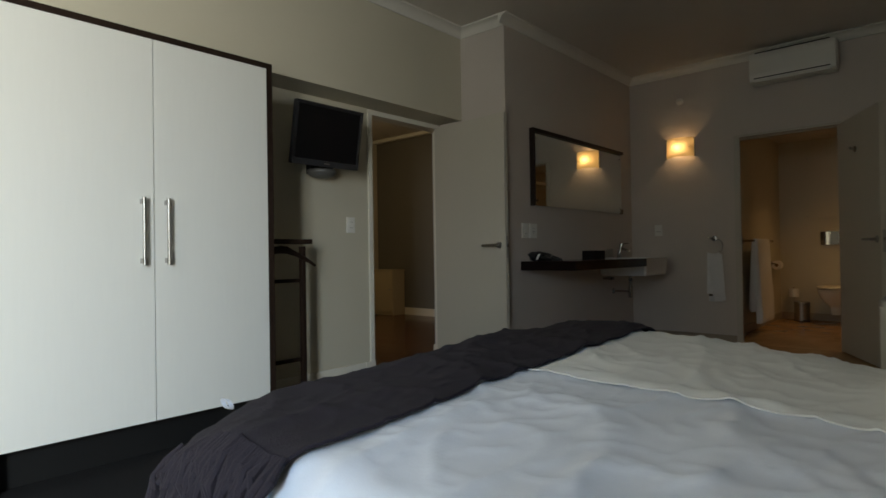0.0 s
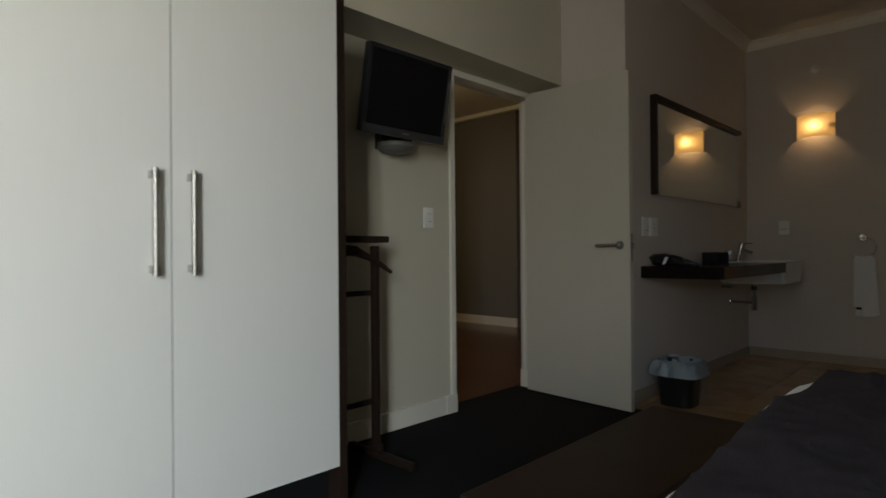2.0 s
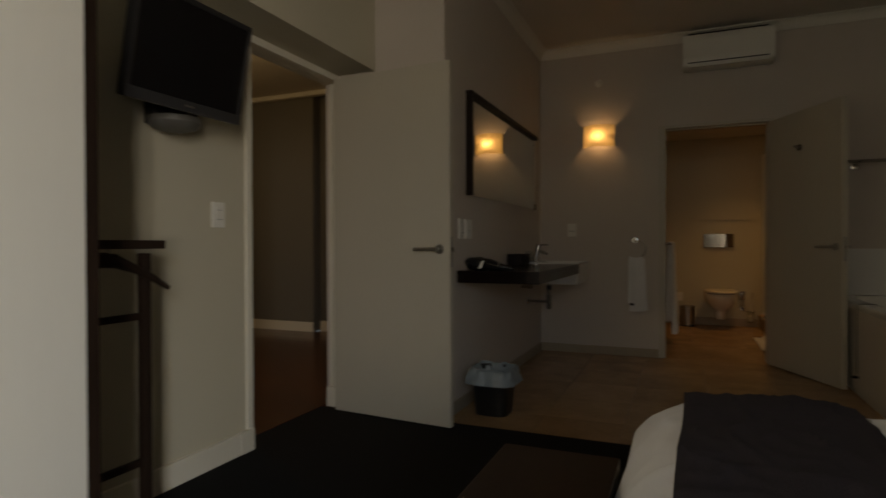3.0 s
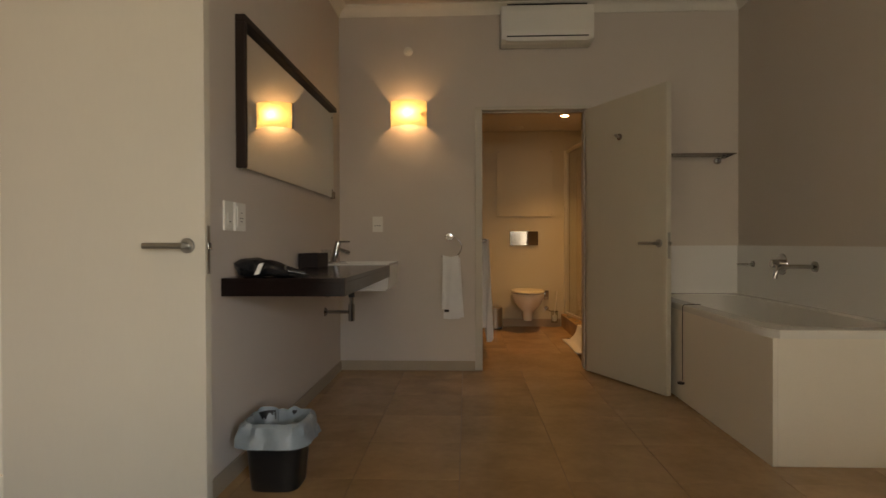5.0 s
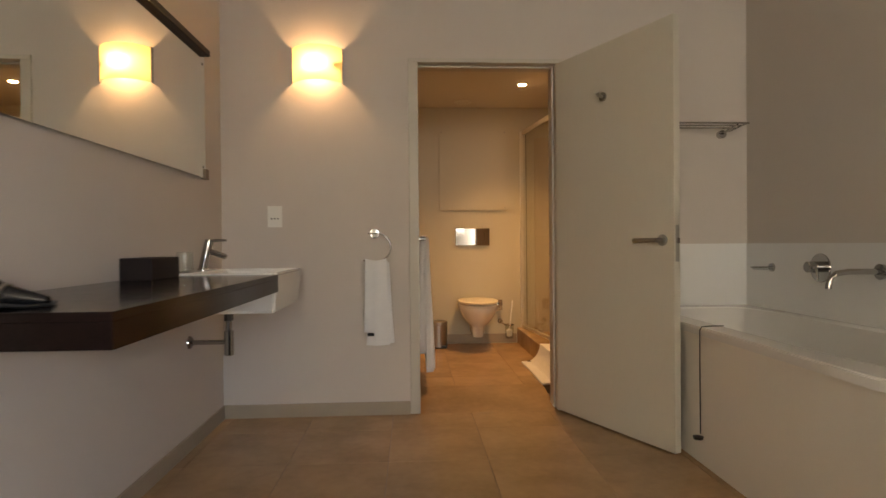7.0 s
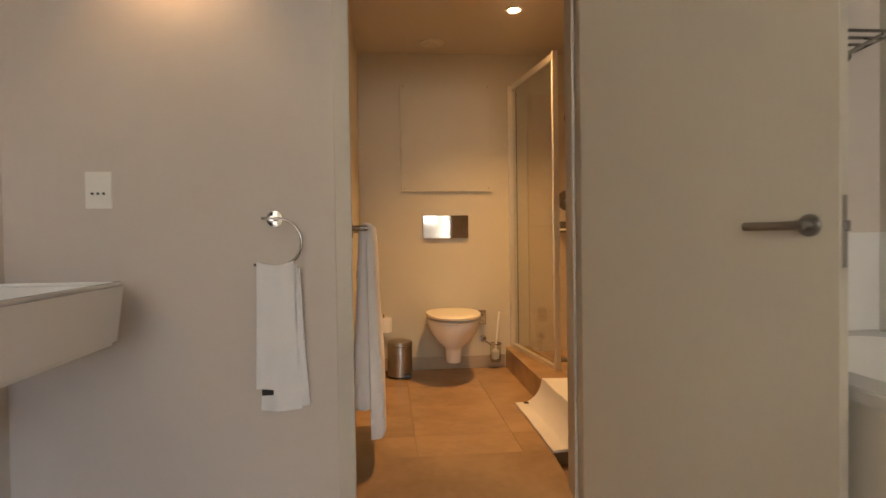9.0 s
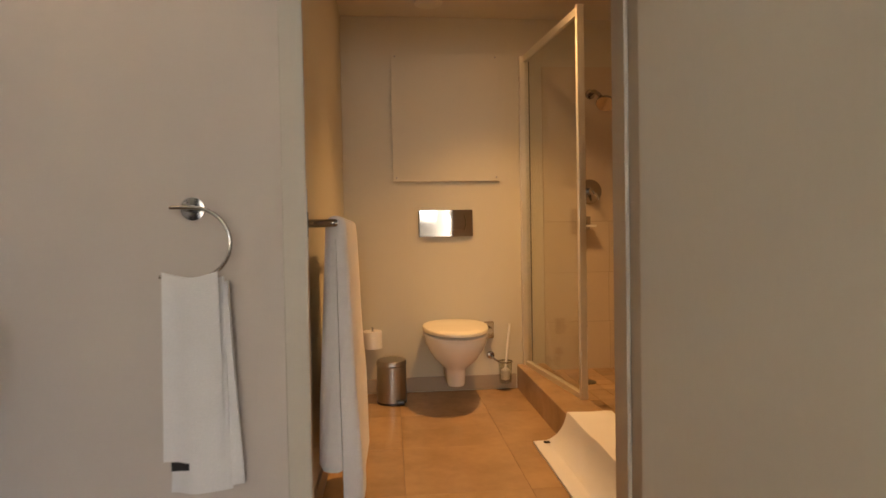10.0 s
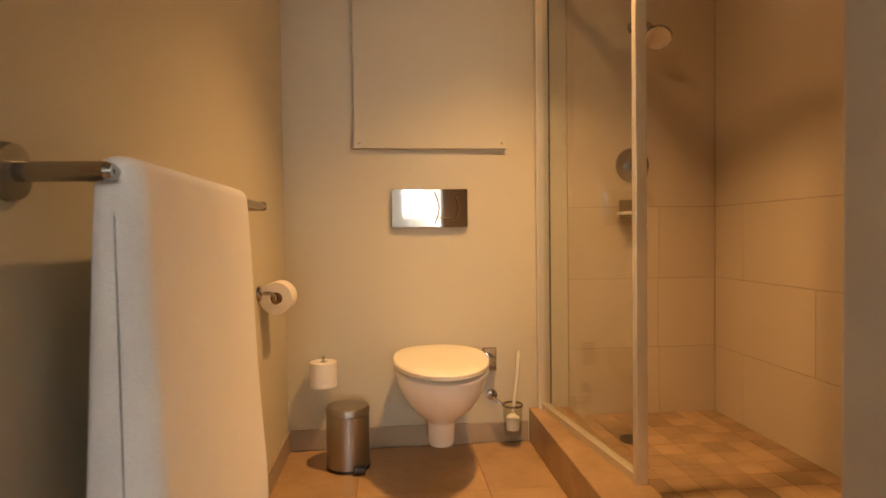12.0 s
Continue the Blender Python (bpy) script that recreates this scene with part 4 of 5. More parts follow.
under(spout, "rose", bm_lathe([(0.0, 0.0), (0.034, 0.0), (0.034, -0.01), (0.02, -0.016), (0.0, -0.016)], (3.10, -1.01, 0.855), "x", 30), CHROME)
under(spout, "pipe", bm_tube([(3.10, -1.01, 0.855), (3.02, -1.01, 0.857), (2.95, -1.01, 0.857), (2.90, -1.01, 0.85), (2.872, -1.01, 0.832), (2.862, -1.01, 0.80), (2.862, -1.01, 0.785)], 0.013, 20), CHROME)
dish = thing("soap_dish", "small chrome soap dish on the wall over the bathtub", "soap dish", (3.10, -0.26, 0.845))
under(dish, "rose", bm_lathe([(0.0, 0.0), (0.024, 0.0), (0.022, -0.012), (0.0, -0.012)], (3.10, -0.26, 0.845), "x", 24), CHROME)
under(dish, "tray", bm_lathe([(0.0, 0.0), (0.045, 0.0), (0.055, 0.014), (0.052, 0.015), (0.043, 0.003), (0.0, 0.003)], (3.04, -0.26, 0.832)), CLEAR, "glass tray")
under(dish, "holder", bm_tube([(3.04 + 0.056 * math.cos(k * math.tau / 20), -0.26 + 0.056 * math.sin(k * math.tau / 20), 0.846) for k in range(20)], 0.003, 8, closed=True), CHROME)
rack = thing("bath_rack", "chrome wire shelf on the wall over the bathtub", "shelf", (2.8, 0.0, 1.68))
for y in (-0.06, -0.13, -0.20):
    under(rack, "rod", bm_tube([(2.45, y, 1.662), (3.005, y, 1.662)], 0.0055, 10), CHROME)
for x in (2.46, 2.995):
    under(rack, "end_rod", bm_tube([(x, -0.012, 1.652), (x, -0.206, 1.662)], 0.0055, 10), CHROME)
for x in (2.54, 2.945):
    arm = under(rack, "bracket", bm_tube([(x, 0.0, 1.632), (x, -0.04, 1.636), (x, -0.19, 1.656)], [0.009, 0.008, 0.005]), CHROME)
    rose = under(rack, "rose", bm_lathe([(0.0, 0.0), (0.024, 0.0), (0.024, -0.030), (0.0, -0.034)], (x, 0.0, 1.632), "y", 24), CHROME)
    rose.parent = arm
    rose.parent, rose.matrix_parent_inverse = arm, Matrix.Identity(4)
pull = thing("plug_chain", "thin dark plug cord hanging over the bathtub rim", "plug chain", (2.355, -0.86, 0.14))
under(pull, "cord", bm_tube([(2.47, -0.885, 0.616), (2.40, -0.893, 0.617), (2.362, -0.90, 0.615), (2.356, -0.895, 0.60), (2.356, -0.895, 0.40), (2.357, -0.895, 0.14)], 0.0025, 8), PLASTIC_BLACK)
under(pull, "plug", bm_lathe([(0.0, 0.0), (0.02, 0.0), (0.023, 0.012), (0.008, 0.016), (0.0, 0.018)], (2.347, -0.895, 0.118)), PLASTIC_BLACK, "black rubber plug")

# ---- bathroom ----
panel = thing("access_panel", "cream painted access panel screwed to the wall", "panel", (1.667, 2.02, 1.305))
under(panel, "board", bm_box((1.35, 2.000, 1.305), (1.985, 2.015, 2.056), 0.0015), PAINT)
# dark slab stands in for the shadow line round the board
under(panel, "backing", bm_box((1.358, 2.015, 1.313), (1.977, 2.02, 2.048)), SHADOW_GAP, "near-black slab that paints the shadow line round the board")
for x in (1.372, 1.965):
    for z in (1.327, 2.034):
        under(panel, "screw", bm_lathe([(0.0, 0.0), (0.006, 0.0), (0.005, -0.003), (0.0, -0.003)], (x, 2.000, z), "y", 12), STEEL)
flush = thing("flush_plate", "polished chrome dual flush plate over the toilet", "flush plate", (1.658, 2.02, 0.98))


def curved_plate(x0, x1, z0, z1, y, thick):
    """A piece of the plate's faintly convex front."""
    def f(u, v):
        x = x0 + (x1 - x0) * u
        return Vector((x, y - 0.004 * (1 - ((x - 1.658) / 0.153) ** 2), z0 + (z1 - z0) * v))
    return bm_grid(f, 24, 4, thick)


under(flush, "surround", bm_box((1.498, 2.008, 0.977), (1.818, 2.02, 1.137), 0.003), CHROME_DARK)
under(flush, "plate", curved_plate(1.501, 1.815, 0.980, 1.134, 2.006, 0.006), CHROME_DARK)
under(flush, "button", curved_plate(1.518, 1.68, 1.0, 1.115, 2.002, 0.006), CHROME_DARK, "large curved chrome button")
under(flush, "button", curved_plate(1.686, 1.762, 1.018, 1.098, 2.002, 0.006), CHROME_DARK, "small curved chrome button")

for x, bow, z0, z1 in ((1.678, 0.018, 0.992, 1.124), (1.768, 0.010, 1.012, 1.104)):
    rib = [(x + bow * math.sin(math.pi * k / 10), 1.9905 + 0.004 * ((x - 1.658) / 0.153) ** 2, z0 + (z1 - z0) * k / 10) for k in range(11)]
    under(flush, "rib", bm_tube(rib, 0.0026, 10), CHROME, "raised curved chrome rib")
under(flush, "rib", bm_tube([(1.684, 1.9905, 1.020), (1.73, 1.9915, 1.016), (1.772, 1.993, 1.018)], 0.002, 10), CHROME)

toilet = thing("toilet", "white wall-hung porcelain toilet with a closed lid", "toilet", (1.673, 2.0, 0.16))


def oval(t, k):
    """Outline of the seat: t round it, blunt at the wall and round in front."""
    c, s = math.cos(t), math.sin(t)
    return 0.178 * c * k, (0.30 * s if s < 0 else 0.235 * (abs(s) ** 0.75)) * k


def seat_solid(z0, z1, k0, k1, cy, dome=0.0):
    b = bmesh.new()
    n = 48
    prof = [(k0, z0), (k1, z0 + (z1 - z0) * 0.35), (k1, z0 + (z1 - z0) * 0.7), (k1 * 0.97, z1), (k1 * 0.75, z1 + dome * 0.6), (k1 * 0.4, z1 + dome)]
    loops = []
    for k, z in prof:
        loops.append([b.verts.new((1.673 + oval(math.tau * i / n, k)[0], cy + oval(math.tau * i / n, k)[1], z)) for i in range(n)])
    for p, q in zip(loops, loops[1:]):
        for i in range(n):
            b.faces.new((p[i], p[(i + 1) % n], q[(i + 1) % n], q[i]))
    b.faces.new(loops[0][::-1])
    b.faces.new(loops[-1])
    bmesh.ops.recalc_face_normals(b, faces=b.faces[:])
    return b


TY = 1.745
SEAT = material("cream_seat_plastic", (0.78, 0.73, 0.60), 0.22, vary=0.01, fine=0.0, rough_vary=0.02)
under(toilet, "lid", seat_solid(0.473, 0.492, 1.0, 1.0, TY, 0.006), SEAT, "closed cream lid")
under(toilet, "seat", seat_solid(0.447, 0.462, 0.985, 0.99, TY), PORCELAIN, "cream seat ring")


def pan_shape():
    b = bmesh.new()
    n = 48
    loops = []
    for z, w, f, back in ((0.445, 0.96, 0.96, 2.02), (0.425, 0.95, 0.95, 2.02), (0.395, 0.90, 0.89, 2.02), (0.355, 0.80, 0.76, 2.02), (0.315, 0.66, 0.58, 2.02), (0.282, 0.47, 0.40, 2.02), (0.262, 0.34, 0.30, 2.02), (0.25, 0.30, 0.26, 2.02), (0.175, 0.275, 0.20, 2.02), (0.162, 0.25, 0.16, 2.02)):
        ring_ = []
        for i in range(n):
            c, s = math.cos(math.tau * i / n), math.sin(math.tau * i / n)
            x = 1.673 + 0.178 * w * (c if s < 0 else math.copysign(abs(c) ** 0.6, c))
            y = TY + 0.30 * f * s if s < 0 else TY + (back - TY) * min(1.0, s * 1.6)
            ring_.append(b.verts.new((x, y, z)))
        loops.append(ring_)
    for p, q in zip(loops, loops[1:]):
        for i in range(n):
            b.faces.new((p[i], p[(i + 1) % n], q[(i + 1) % n], q[i]))
    b.faces.new(loops[0])
    b.faces.new(loops[-1][::-1])
    bmesh.ops.recalc_face_normals(b, faces=b.faces[:])
    return b


under(toilet, "pan", pan_shape(), PORCELAIN)
for x in (1.60, 1.746):
    under(toilet, "hinge", bm_tube([(x - 0.02, 1.965, 0.47), (x + 0.02, 1.965, 0.47)], 0.011), CHROME, "chrome lid hinge")
valve_ = thing("stop_valve", "chrome stop valve on the wall beside the toilet", "valve", (1.90, 2.02, 0.41))
under(valve_, "plate", bm_box((1.875, 2.008, 0.365), (1.935, 2.02, 0.465), 0.004), CHROME)
under(valve_, "knob", bm_tube([(1.905, 2.01, 0.415), (1.905, 1.965, 0.415), (1.905, 1.96, 0.415)], [0.02, 0.02, 0.016], 20), CHROME)

bin2 = thing("pedal_bin", "brushed steel pedal bin with a domed lid", "pedal bin", (1.32, 1.83, BF))
under(bin2, "body", bm_lathe([(0.082, 0.008), (0.082, 0.205), (0.080, 0.208), (0.0, 0.208)], (1.32, 1.83, BF), sides=40), STEEL)
under(bin2, "base", bm_lathe([(0.0, 0.0), (0.084, 0.0), (0.084, 0.010), (0.0, 0.010)], (1.32, 1.83, BF), sides=40), PLASTIC_BLACK, "black plastic base")
under(bin2, "lid", bm_lathe([(0.084, 0.210), (0.084, 0.226), (0.078, 0.236), (0.045, 0.244), (0.0, 0.246)], (1.32, 1.83, BF), sides=40), STEEL)
under(bin2, "pedal", bm_box((1.345, 1.725, BF + 0.004), (1.39, 1.765, BF + 0.028), 0.006), PLASTIC_BLACK, "black pedal")
under(bin2, "hinge", bm_box((1.30, 1.905, BF + 0.19), (1.34, 1.925, BF + 0.225), 0.004), PLASTIC_BLACK)


def paper_roll(name, label, centre, axis, extra):
    r = thing(name, label, "toilet paper", centre)
    d = Vector({"z": (0, 0, 1), "y": (0, 1, 0)}[axis])
    c = Vector(centre)
    prof_ = [(0.022, -0.05), (0.052, -0.05), (0.054, -0.046), (0.054, 0.046), (0.052, 0.05), (0.022, 0.05), (0.020, 0.045), (0.020, -0.045), (0.022, -0.05)]
    b = bmesh.new()
    n = 36
    loops = [[b.verts.new(c + (Vector((q * math.cos(math.tau * i / n), q * math.sin(math.tau * i / n), h)) if axis == "z" else Vector((q * math.cos(math.tau * i / n), h, q * math.sin(math.tau * i / n))))) for i in range(n)] for q, h in prof_]
    for p, q in zip(loops, loops[1:]):
        for i in range(n):
            b.faces.new((p[i], p[(i + 1) % n], q[(i + 1) % n], q[i]))
    bmesh.ops.remove_doubles(b, verts=b.verts[:], dist=1e-5)
    bmesh.ops.recalc_face_normals(b, faces=b.faces[:])
    under(r, "paper", b, PAPER)
    under(r, "core", bm_tube([c - d * 0.044, c + d * 0.044], 0.0205, 24), material("cardboard", (0.22, 0.13, 0.07), 0.9), "brown cardboard core")
    return r


PAPER = material("soft_paper", (0.78, 0.75, 0.70), 0.95, vary=0.02, fine=0.03, bump=0.2, bump_scale=200)
paper_roll("toilet_roll", "white toilet paper roll on its wall holder", (1.112, 1.60, 0.742), "y", None)
hold = thing("roll_holder", "chrome toilet roll holder on the bathroom wall", "roll holder", (1.06, 1.62, 0.735))
under(hold, "rose", bm_lathe([(0.0, 0.0), (0.025, 0.0), (0.023, 0.010), (0.0, 0.012)], (1.06, 1.525, 0.762), "x"), CHROME)
under(hold, "arm", bm_tube([(1.065, 1.525, 0.762), (1.10, 1.525, 0.762), (1.112, 1.528, 0.752), (1.112, 1.54, 0.742), (1.112, 1.66, 0.742)], 0.007, 12), CHROME)
spare = paper_roll("spare_roll", "white spare toilet roll on an upright holder", (1.215, 1.955, 0.39), "z", None)
peg = thing("spare_roll_holder", "chrome upright spare roll holder on the wall", "roll holder", (1.215, 2.02, 0.34))
under(peg, "peg", bm_tube([(1.215, 1.955, 0.33), (1.215, 1.955, 0.462)], 0.006, 12), CHROME)
under(peg, "arm", bm_tube([(1.215, 2.02, 0.334), (1.215, 1.955, 0.334)], 0.007, 12), CHROME)
brush = thing("toilet_brush", "white toilet brush in a glass wall holder", "toilet brush", (1.99, 1.95, 0.1))
under(brush, "rose", bm_lathe([(0.0, 0.0), (0.024, 0.0), (0.022, -0.010), (0.0, -0.012)], (1.915, 2.02, 0.262), "y"), CHROME)
under(brush, "arm", bm_tube([(1.915, 2.01, 0.262), (1.915, 1.965, 0.260), (1.935, 1.955, 0.245), (1.955, 1.953, 0.235)], 0.006, 12), CHROME)
under(brush, "ring", bm_tube([(1.99 + 0.042 * math.cos(k * math.tau / 24), 1.95 + 0.042 * math.sin(k * math.tau / 24), 0.235) for k in range(24)], 0.004, 8, closed=True), CHROME)
under(brush, "cup", bm_lathe([(0.0, 0.0), (0.036, 0.0), (0.041, 0.13), (0.038, 0.13), (0.034, 0.006), (0.0, 0.006)], (1.99, 1.95, 0.11)), GLASS, "frosted glass cup")
under(brush, "bristles", bm_lathe([(0.0, 0.0), (0.026, 0.01), (0.028, 0.06), (0.012, 0.075), (0.0, 0.075)], (1.99, 1.95, 0.122)), PLASTIC_WHITE, "white bristles")
under(brush, "handle", bm_tube([(1.99, 1.95, 0.19), (2.005, 1.955, 0.32), (2.02, 1.96, 0.455), (2.021, 1.96, 0.46)], [0.006, 0.007, 0.008, 0.005], 12), PLASTIC_WHITE)

# towel rail on the west wall, with the bath towel
rail = thing("towel_rail", "chrome towel rail on the bathroom wall", "towel rail", (1.06, 0.3, 1.03))
RZ, RX = 1.025, 1.168
for y in (0.30, 1.12):
    under(rail, "rose", bm_lathe([(0.0, 0.0), (0.034, 0.0), (0.032, 0.010), (0.0, 0.012)], (1.06, y, RZ), "x", 30), STEEL)
    under(rail, "arm", bm_tube([(1.065, y, RZ), (RX, y, RZ), (RX + 0.008, y, RZ)], [0.012, 0.012, 0.009], 20), CHROME)
under(rail, "bar", bm_tube([(RX, 0.30, RZ), (RX, 1.12, RZ)], 0.009, 18), CHROME)
bt = thing("bath_towel", "large white terry bath towel folded over the rail", "towel", (1.17, 0.58, 0.2))


def draped_towel(y0, y1, z_out, z_in):
    """Thick folded towel hung over the rail: rounded at its ends, the two hanging halves meet under the bar."""
    b = bmesh.new()
    stations, steps = 46, 34
    loops = []
    for i in range(stations + 1):
        d = i / stations
        y = y0 + (y1 - y0) * (0.5 - 0.5 * math.cos(d * math.pi))
        edge = min(1.0, min(y - y0, y1 - y) / 0.026)
        k = 0.12 + 0.88 * math.sqrt(max(0.0, 1 - (1 - edge) ** 2))

        def lobe(side, z, seed):
            fall = max(0.0, RZ - z)
            w = noise.noise(Vector((y * 5.0, z * 2.4, seed)))
            th = 0.022 + 0.024 * min(1.0, fall * 1.8) + 0.010 * w * min(1.0, fall * 3)
            mid = side * (0.004 + 0.016 + 0.016 * fall * (1.5 if side > 0 else 1.8)) + 0.012 * fall * w
            sway = y + 0.05 * fall * (y - 0.55) + 0.02 * fall * noise.noise(Vector((z * 3, seed, y)))
            return side * 0.001 + (mid + side * (th / 2 - 0.001)) * k, side * 0.001 + 0.009 * (RZ - z), sway

        loop = []
        for j in range(steps):
            z = z_out + (RZ - z_out) * j / steps
            o, _, yy = lobe(1, z, 3.0)
            loop.append((RX + o - (0.012 * k if j == 0 else 0), yy, z))
        top = 0.002 + 0.028 * k
        for j in range(11):
            a = math.pi * j / 10
            loop.append((RX + top * math.cos(a), y, RZ + (0.010 + 0.013 * k) * math.sin(a)))
        for j in range(steps):
            z = RZ - (RZ - z_in) * (j + 1) / steps
            o, _, yy = lobe(-1, z, 8.0)
            loop.append((RX + o + (0.012 * k if j == steps - 1 else 0), yy, z))
        for j in range(steps):
            z = z_in + 0.006 + (RZ - 0.03 - z_in) * j / steps
            _, q, yy = lobe(-1, z, 8.0)
            loop.append((RX + q, yy, z))
        for j in range(steps):
            z = RZ - 0.03 - (RZ - 0.036 - z_out) * (j + 1) / steps
            _, q, yy = lobe(1, z, 3.0)
            loop.append((RX + q, yy, z))
        loops.append([b.verts.new(p) for p in loop])
    n = len(loops[0])
    for p, q in zip(loops, loops[1:]):
        for i in range(n):
            b.faces.new((p[i], p[(i + 1) % n], q[(i + 1) % n], q[i]))
    b.faces.new(loops[0][::-1])
    b.faces.new(loops[-1])
    bmesh.ops.recalc_face_normals(b, faces=b.faces[:])
    return b


under(bt, "cloth", draped_towel(0.315, 0.85, 0.17, 0.29), TOWEL)

# shower
CT = 0.20
MOSAIC_GROUT = material("shower_floor_grout", (0.30, 0.195, 0.105), 0.9, vary=0.1)
curb = tagged(part("shower_kerb", bm_box((2.075, 0.12, 0.0), (2.25, 2.02, CT), 0.006), TILE), "raised beige stone shower kerb on the bathroom floor", "kerb")
tagged(curb, kind="structure")
structure("floor_shower", bm_box((2.25, 0.12, -0.012), (2.92, 2.02, 0.154)), MOSAIC_GROUT, "brown grout bed under the shower floor", "floor")
screen = thing("shower_screen", "fixed clear glass shower screen in a pale metal frame", "shower screen", (2.2, 1.62, CT))
ALU = material("pale_anodised_aluminium", (0.70, 0.66, 0.56), 0.35, 0.6, vary=0.03, fine=0.03)


def slanted(wide, z0, z1):
    """A bar or pane from the post to the wall channel."""
    p, q = Vector((2.222, 1.252, 0)), Vector((2.138, 1.986, 0))
    d = (q - p).normalized()
    return moved(bm_box((0, -wide / 2, z0), ((q - p).length, wide / 2, z1)), Matrix.Translation(p) @ pose(0, 0, 0, 0, 0, math.degrees(math.atan2(d.y, d.x))))


under(screen, "wall_channel", bm_box((2.110, 1.985, CT), (2.160, 2.02, 2.04), 0.003), ALU)
under(screen, "post", bm_box((2.205, 1.225, CT), (2.24, 1.252, 2.045), 0.003), ALU)
under(screen, "top_rail", slanted(0.018, 2.005, 2.042), ALU)
under(screen, "bottom_rail", slanted(0.03, CT, CT + 0.025), ALU)
under(screen, "seal", bm_box((2.160, 1.980, CT + 0.025), (2.166, 1.984, 2.005)), PLASTIC_BLACK, "black rubber seal")
pane = under(screen, "pane", slanted(0.006, CT + 0.025, 2.005), GLASS, "clear glass pane")
pane.visible_shadow = False
head = thing("overhead_shower", "chrome shower head on a short arm", "shower", (2.57, 2.01, 1.80))
under(head, "rose", bm_lathe([(0.0, 0.0), (0.03, 0.0), (0.028, -0.010), (0.0, -0.012)], (2.545, 2.008, 1.82), "y"), CHROME)
under(head, "arm", bm_tube([(2.545, 2.0, 1.82), (2.55, 1.95, 1.825), (2.562, 1.91, 1.80), (2.568, 1.895, 1.78)], 0.012, 16), CHROME)
head_bm = bm_lathe([(0.0, 0.06), (0.016, 0.06), (0.02, 0.035), (0.05, 0.012), (0.055, 0.0), (0.05, -0.006), (0.0, -0.006)], (0, 0, 0))
under(head, "spray", moved(head_bm, pose(2.585, 1.868, 1.735, -35, 25, 0)), CHROME)
sv = thing("shower_mixer", "round chrome shower mixer on the tiled wall", "mixer", (2.535, 2.008, 1.235))
under(sv, "plate", bm_lathe([(0.0, 0.0), (0.075, 0.0), (0.072, -0.007), (0.0, -0.010)], (2.535, 2.008, 1.235), "y", 40), CHROME)
under(sv, "body", bm_tube([(2.535, 2.0, 1.235), (2.535, 1.95, 1.235)], 0.024, 24), CHROME)
under(sv, "lever", bm_tube([(2.535, 1.955, 1.235), (2.555, 1.94, 1.21), (2.565, 1.935, 1.18)], [0.009, 0.008, 0.006], 12), CHROME)
soap = thing("shower_soap_dish", "small white soap dish on a chrome plate, on the tiled wall", "soap dish", (2.50, 2.008, 1.04))
under(soap, "back", bm_box((2.475, 1.997, 1.005), (2.535, 2.008, 1.085), 0.003), CHROME)
under(soap, "tray", bm_box((2.46, 1.93, 1.02), (2.55, 1.997, 1.034), 0.004), PORCELAIN, "white soap tray")
drain = thing("shower_drain", "dark round floor drain in the shower", "drain", (2.40, 1.70, 0.158))
under(drain, "grate", bm_lathe([(0.0, 0.0), (0.05, 0.0), (0.05, 0.004), (0.0, 0.004)], (2.40, 1.70, 0.158)), PLASTIC_BLACK)

mat_ = thing("bath_mat", "white terry bath mat draped over the shower kerb", "bath mat", (2.1, 0.8, BF))


def mat_sheet(u, v):
    """v from the floor edge up over the kerb; u along the kerb."""
    y = 0.36 + 0.72 * u
    s = v * 0.50
    w = noise.noise(Vector((u * 4, v * 3, 11.0)))
    if s < 0.06:
        p = Vector((1.940 + s, y, BF + 0.009 + 0.006 * max(0, w)))
    elif s < 0.27:
        k = (s - 0.06) / 0.21
        p = Vector((2.0 + 0.066 * math.sin(k * 1.57), y - 0.10 * k * (u - 0.3), BF + 0.009 + (CT - BF + 0.010) * (0.45 * k + 0.55 * k * k) - 0.008 * abs(w) * math.sin(k * 3.14)))
    else:
        k = (s - 0.27) / 0.23
        p = Vector((2.066 + k * 0.20, y - 0.10 * (u - 0.3), CT + 0.019 + 0.004 * w - 0.03 * max(0, k - 0.85)))
    return p + Vector((0.004 * min(w, 0), 0.012 * math.sin(v * 5 + u), 0))


under(mat_, "cloth", bm_grid(mat_sheet, 40, 44, 0.010), TOWEL)
under(mat_, "care_label", bm_box((1.975, 1.03, BF + 0.018), (2.0, 1.05, BF + 0.022)), SHADOW_GAP, "small dark label")

# ceiling fittings
dl = thing("downlight", "lit recessed ceiling downlight in the bathroom", "downlight", (1.985, 1.22, BH), "bathroom downlights")
under(dl, "trim_ring", bm_lathe([(0.036, 0.0), (0.05, 0.0), (0.05, -0.004), (0.036, -0.006)], (1.985, 1.22, BH), sides=32), CORNICE)
under(dl, "lens", bm_lathe([(0.0, -0.002), (0.034, -0.002), (0.030, -0.008), (0.015, -0.011), (0.0, -0.012)], (1.985, 1.22, BH), sides=32), GLOW, "bright bulb face")
vent = thing("ceiling_vent", "round white extractor vent in the bathroom ceiling", "vent", (1.56, 1.80, BH))
under(vent, "ring", bm_lathe([(0.055, 0.0), (0.08, 0.0), (0.078, -0.008), (0.055, -0.012)], (1.56, 1.80, BH), sides=36), CORNICE)
under(vent, "disc", bm_lathe([(0.0, -0.018), (0.05, -0.018), (0.052, -0.012), (0.0, -0.008)], (1.56, 1.80, BH), sides=36), CORNICE)

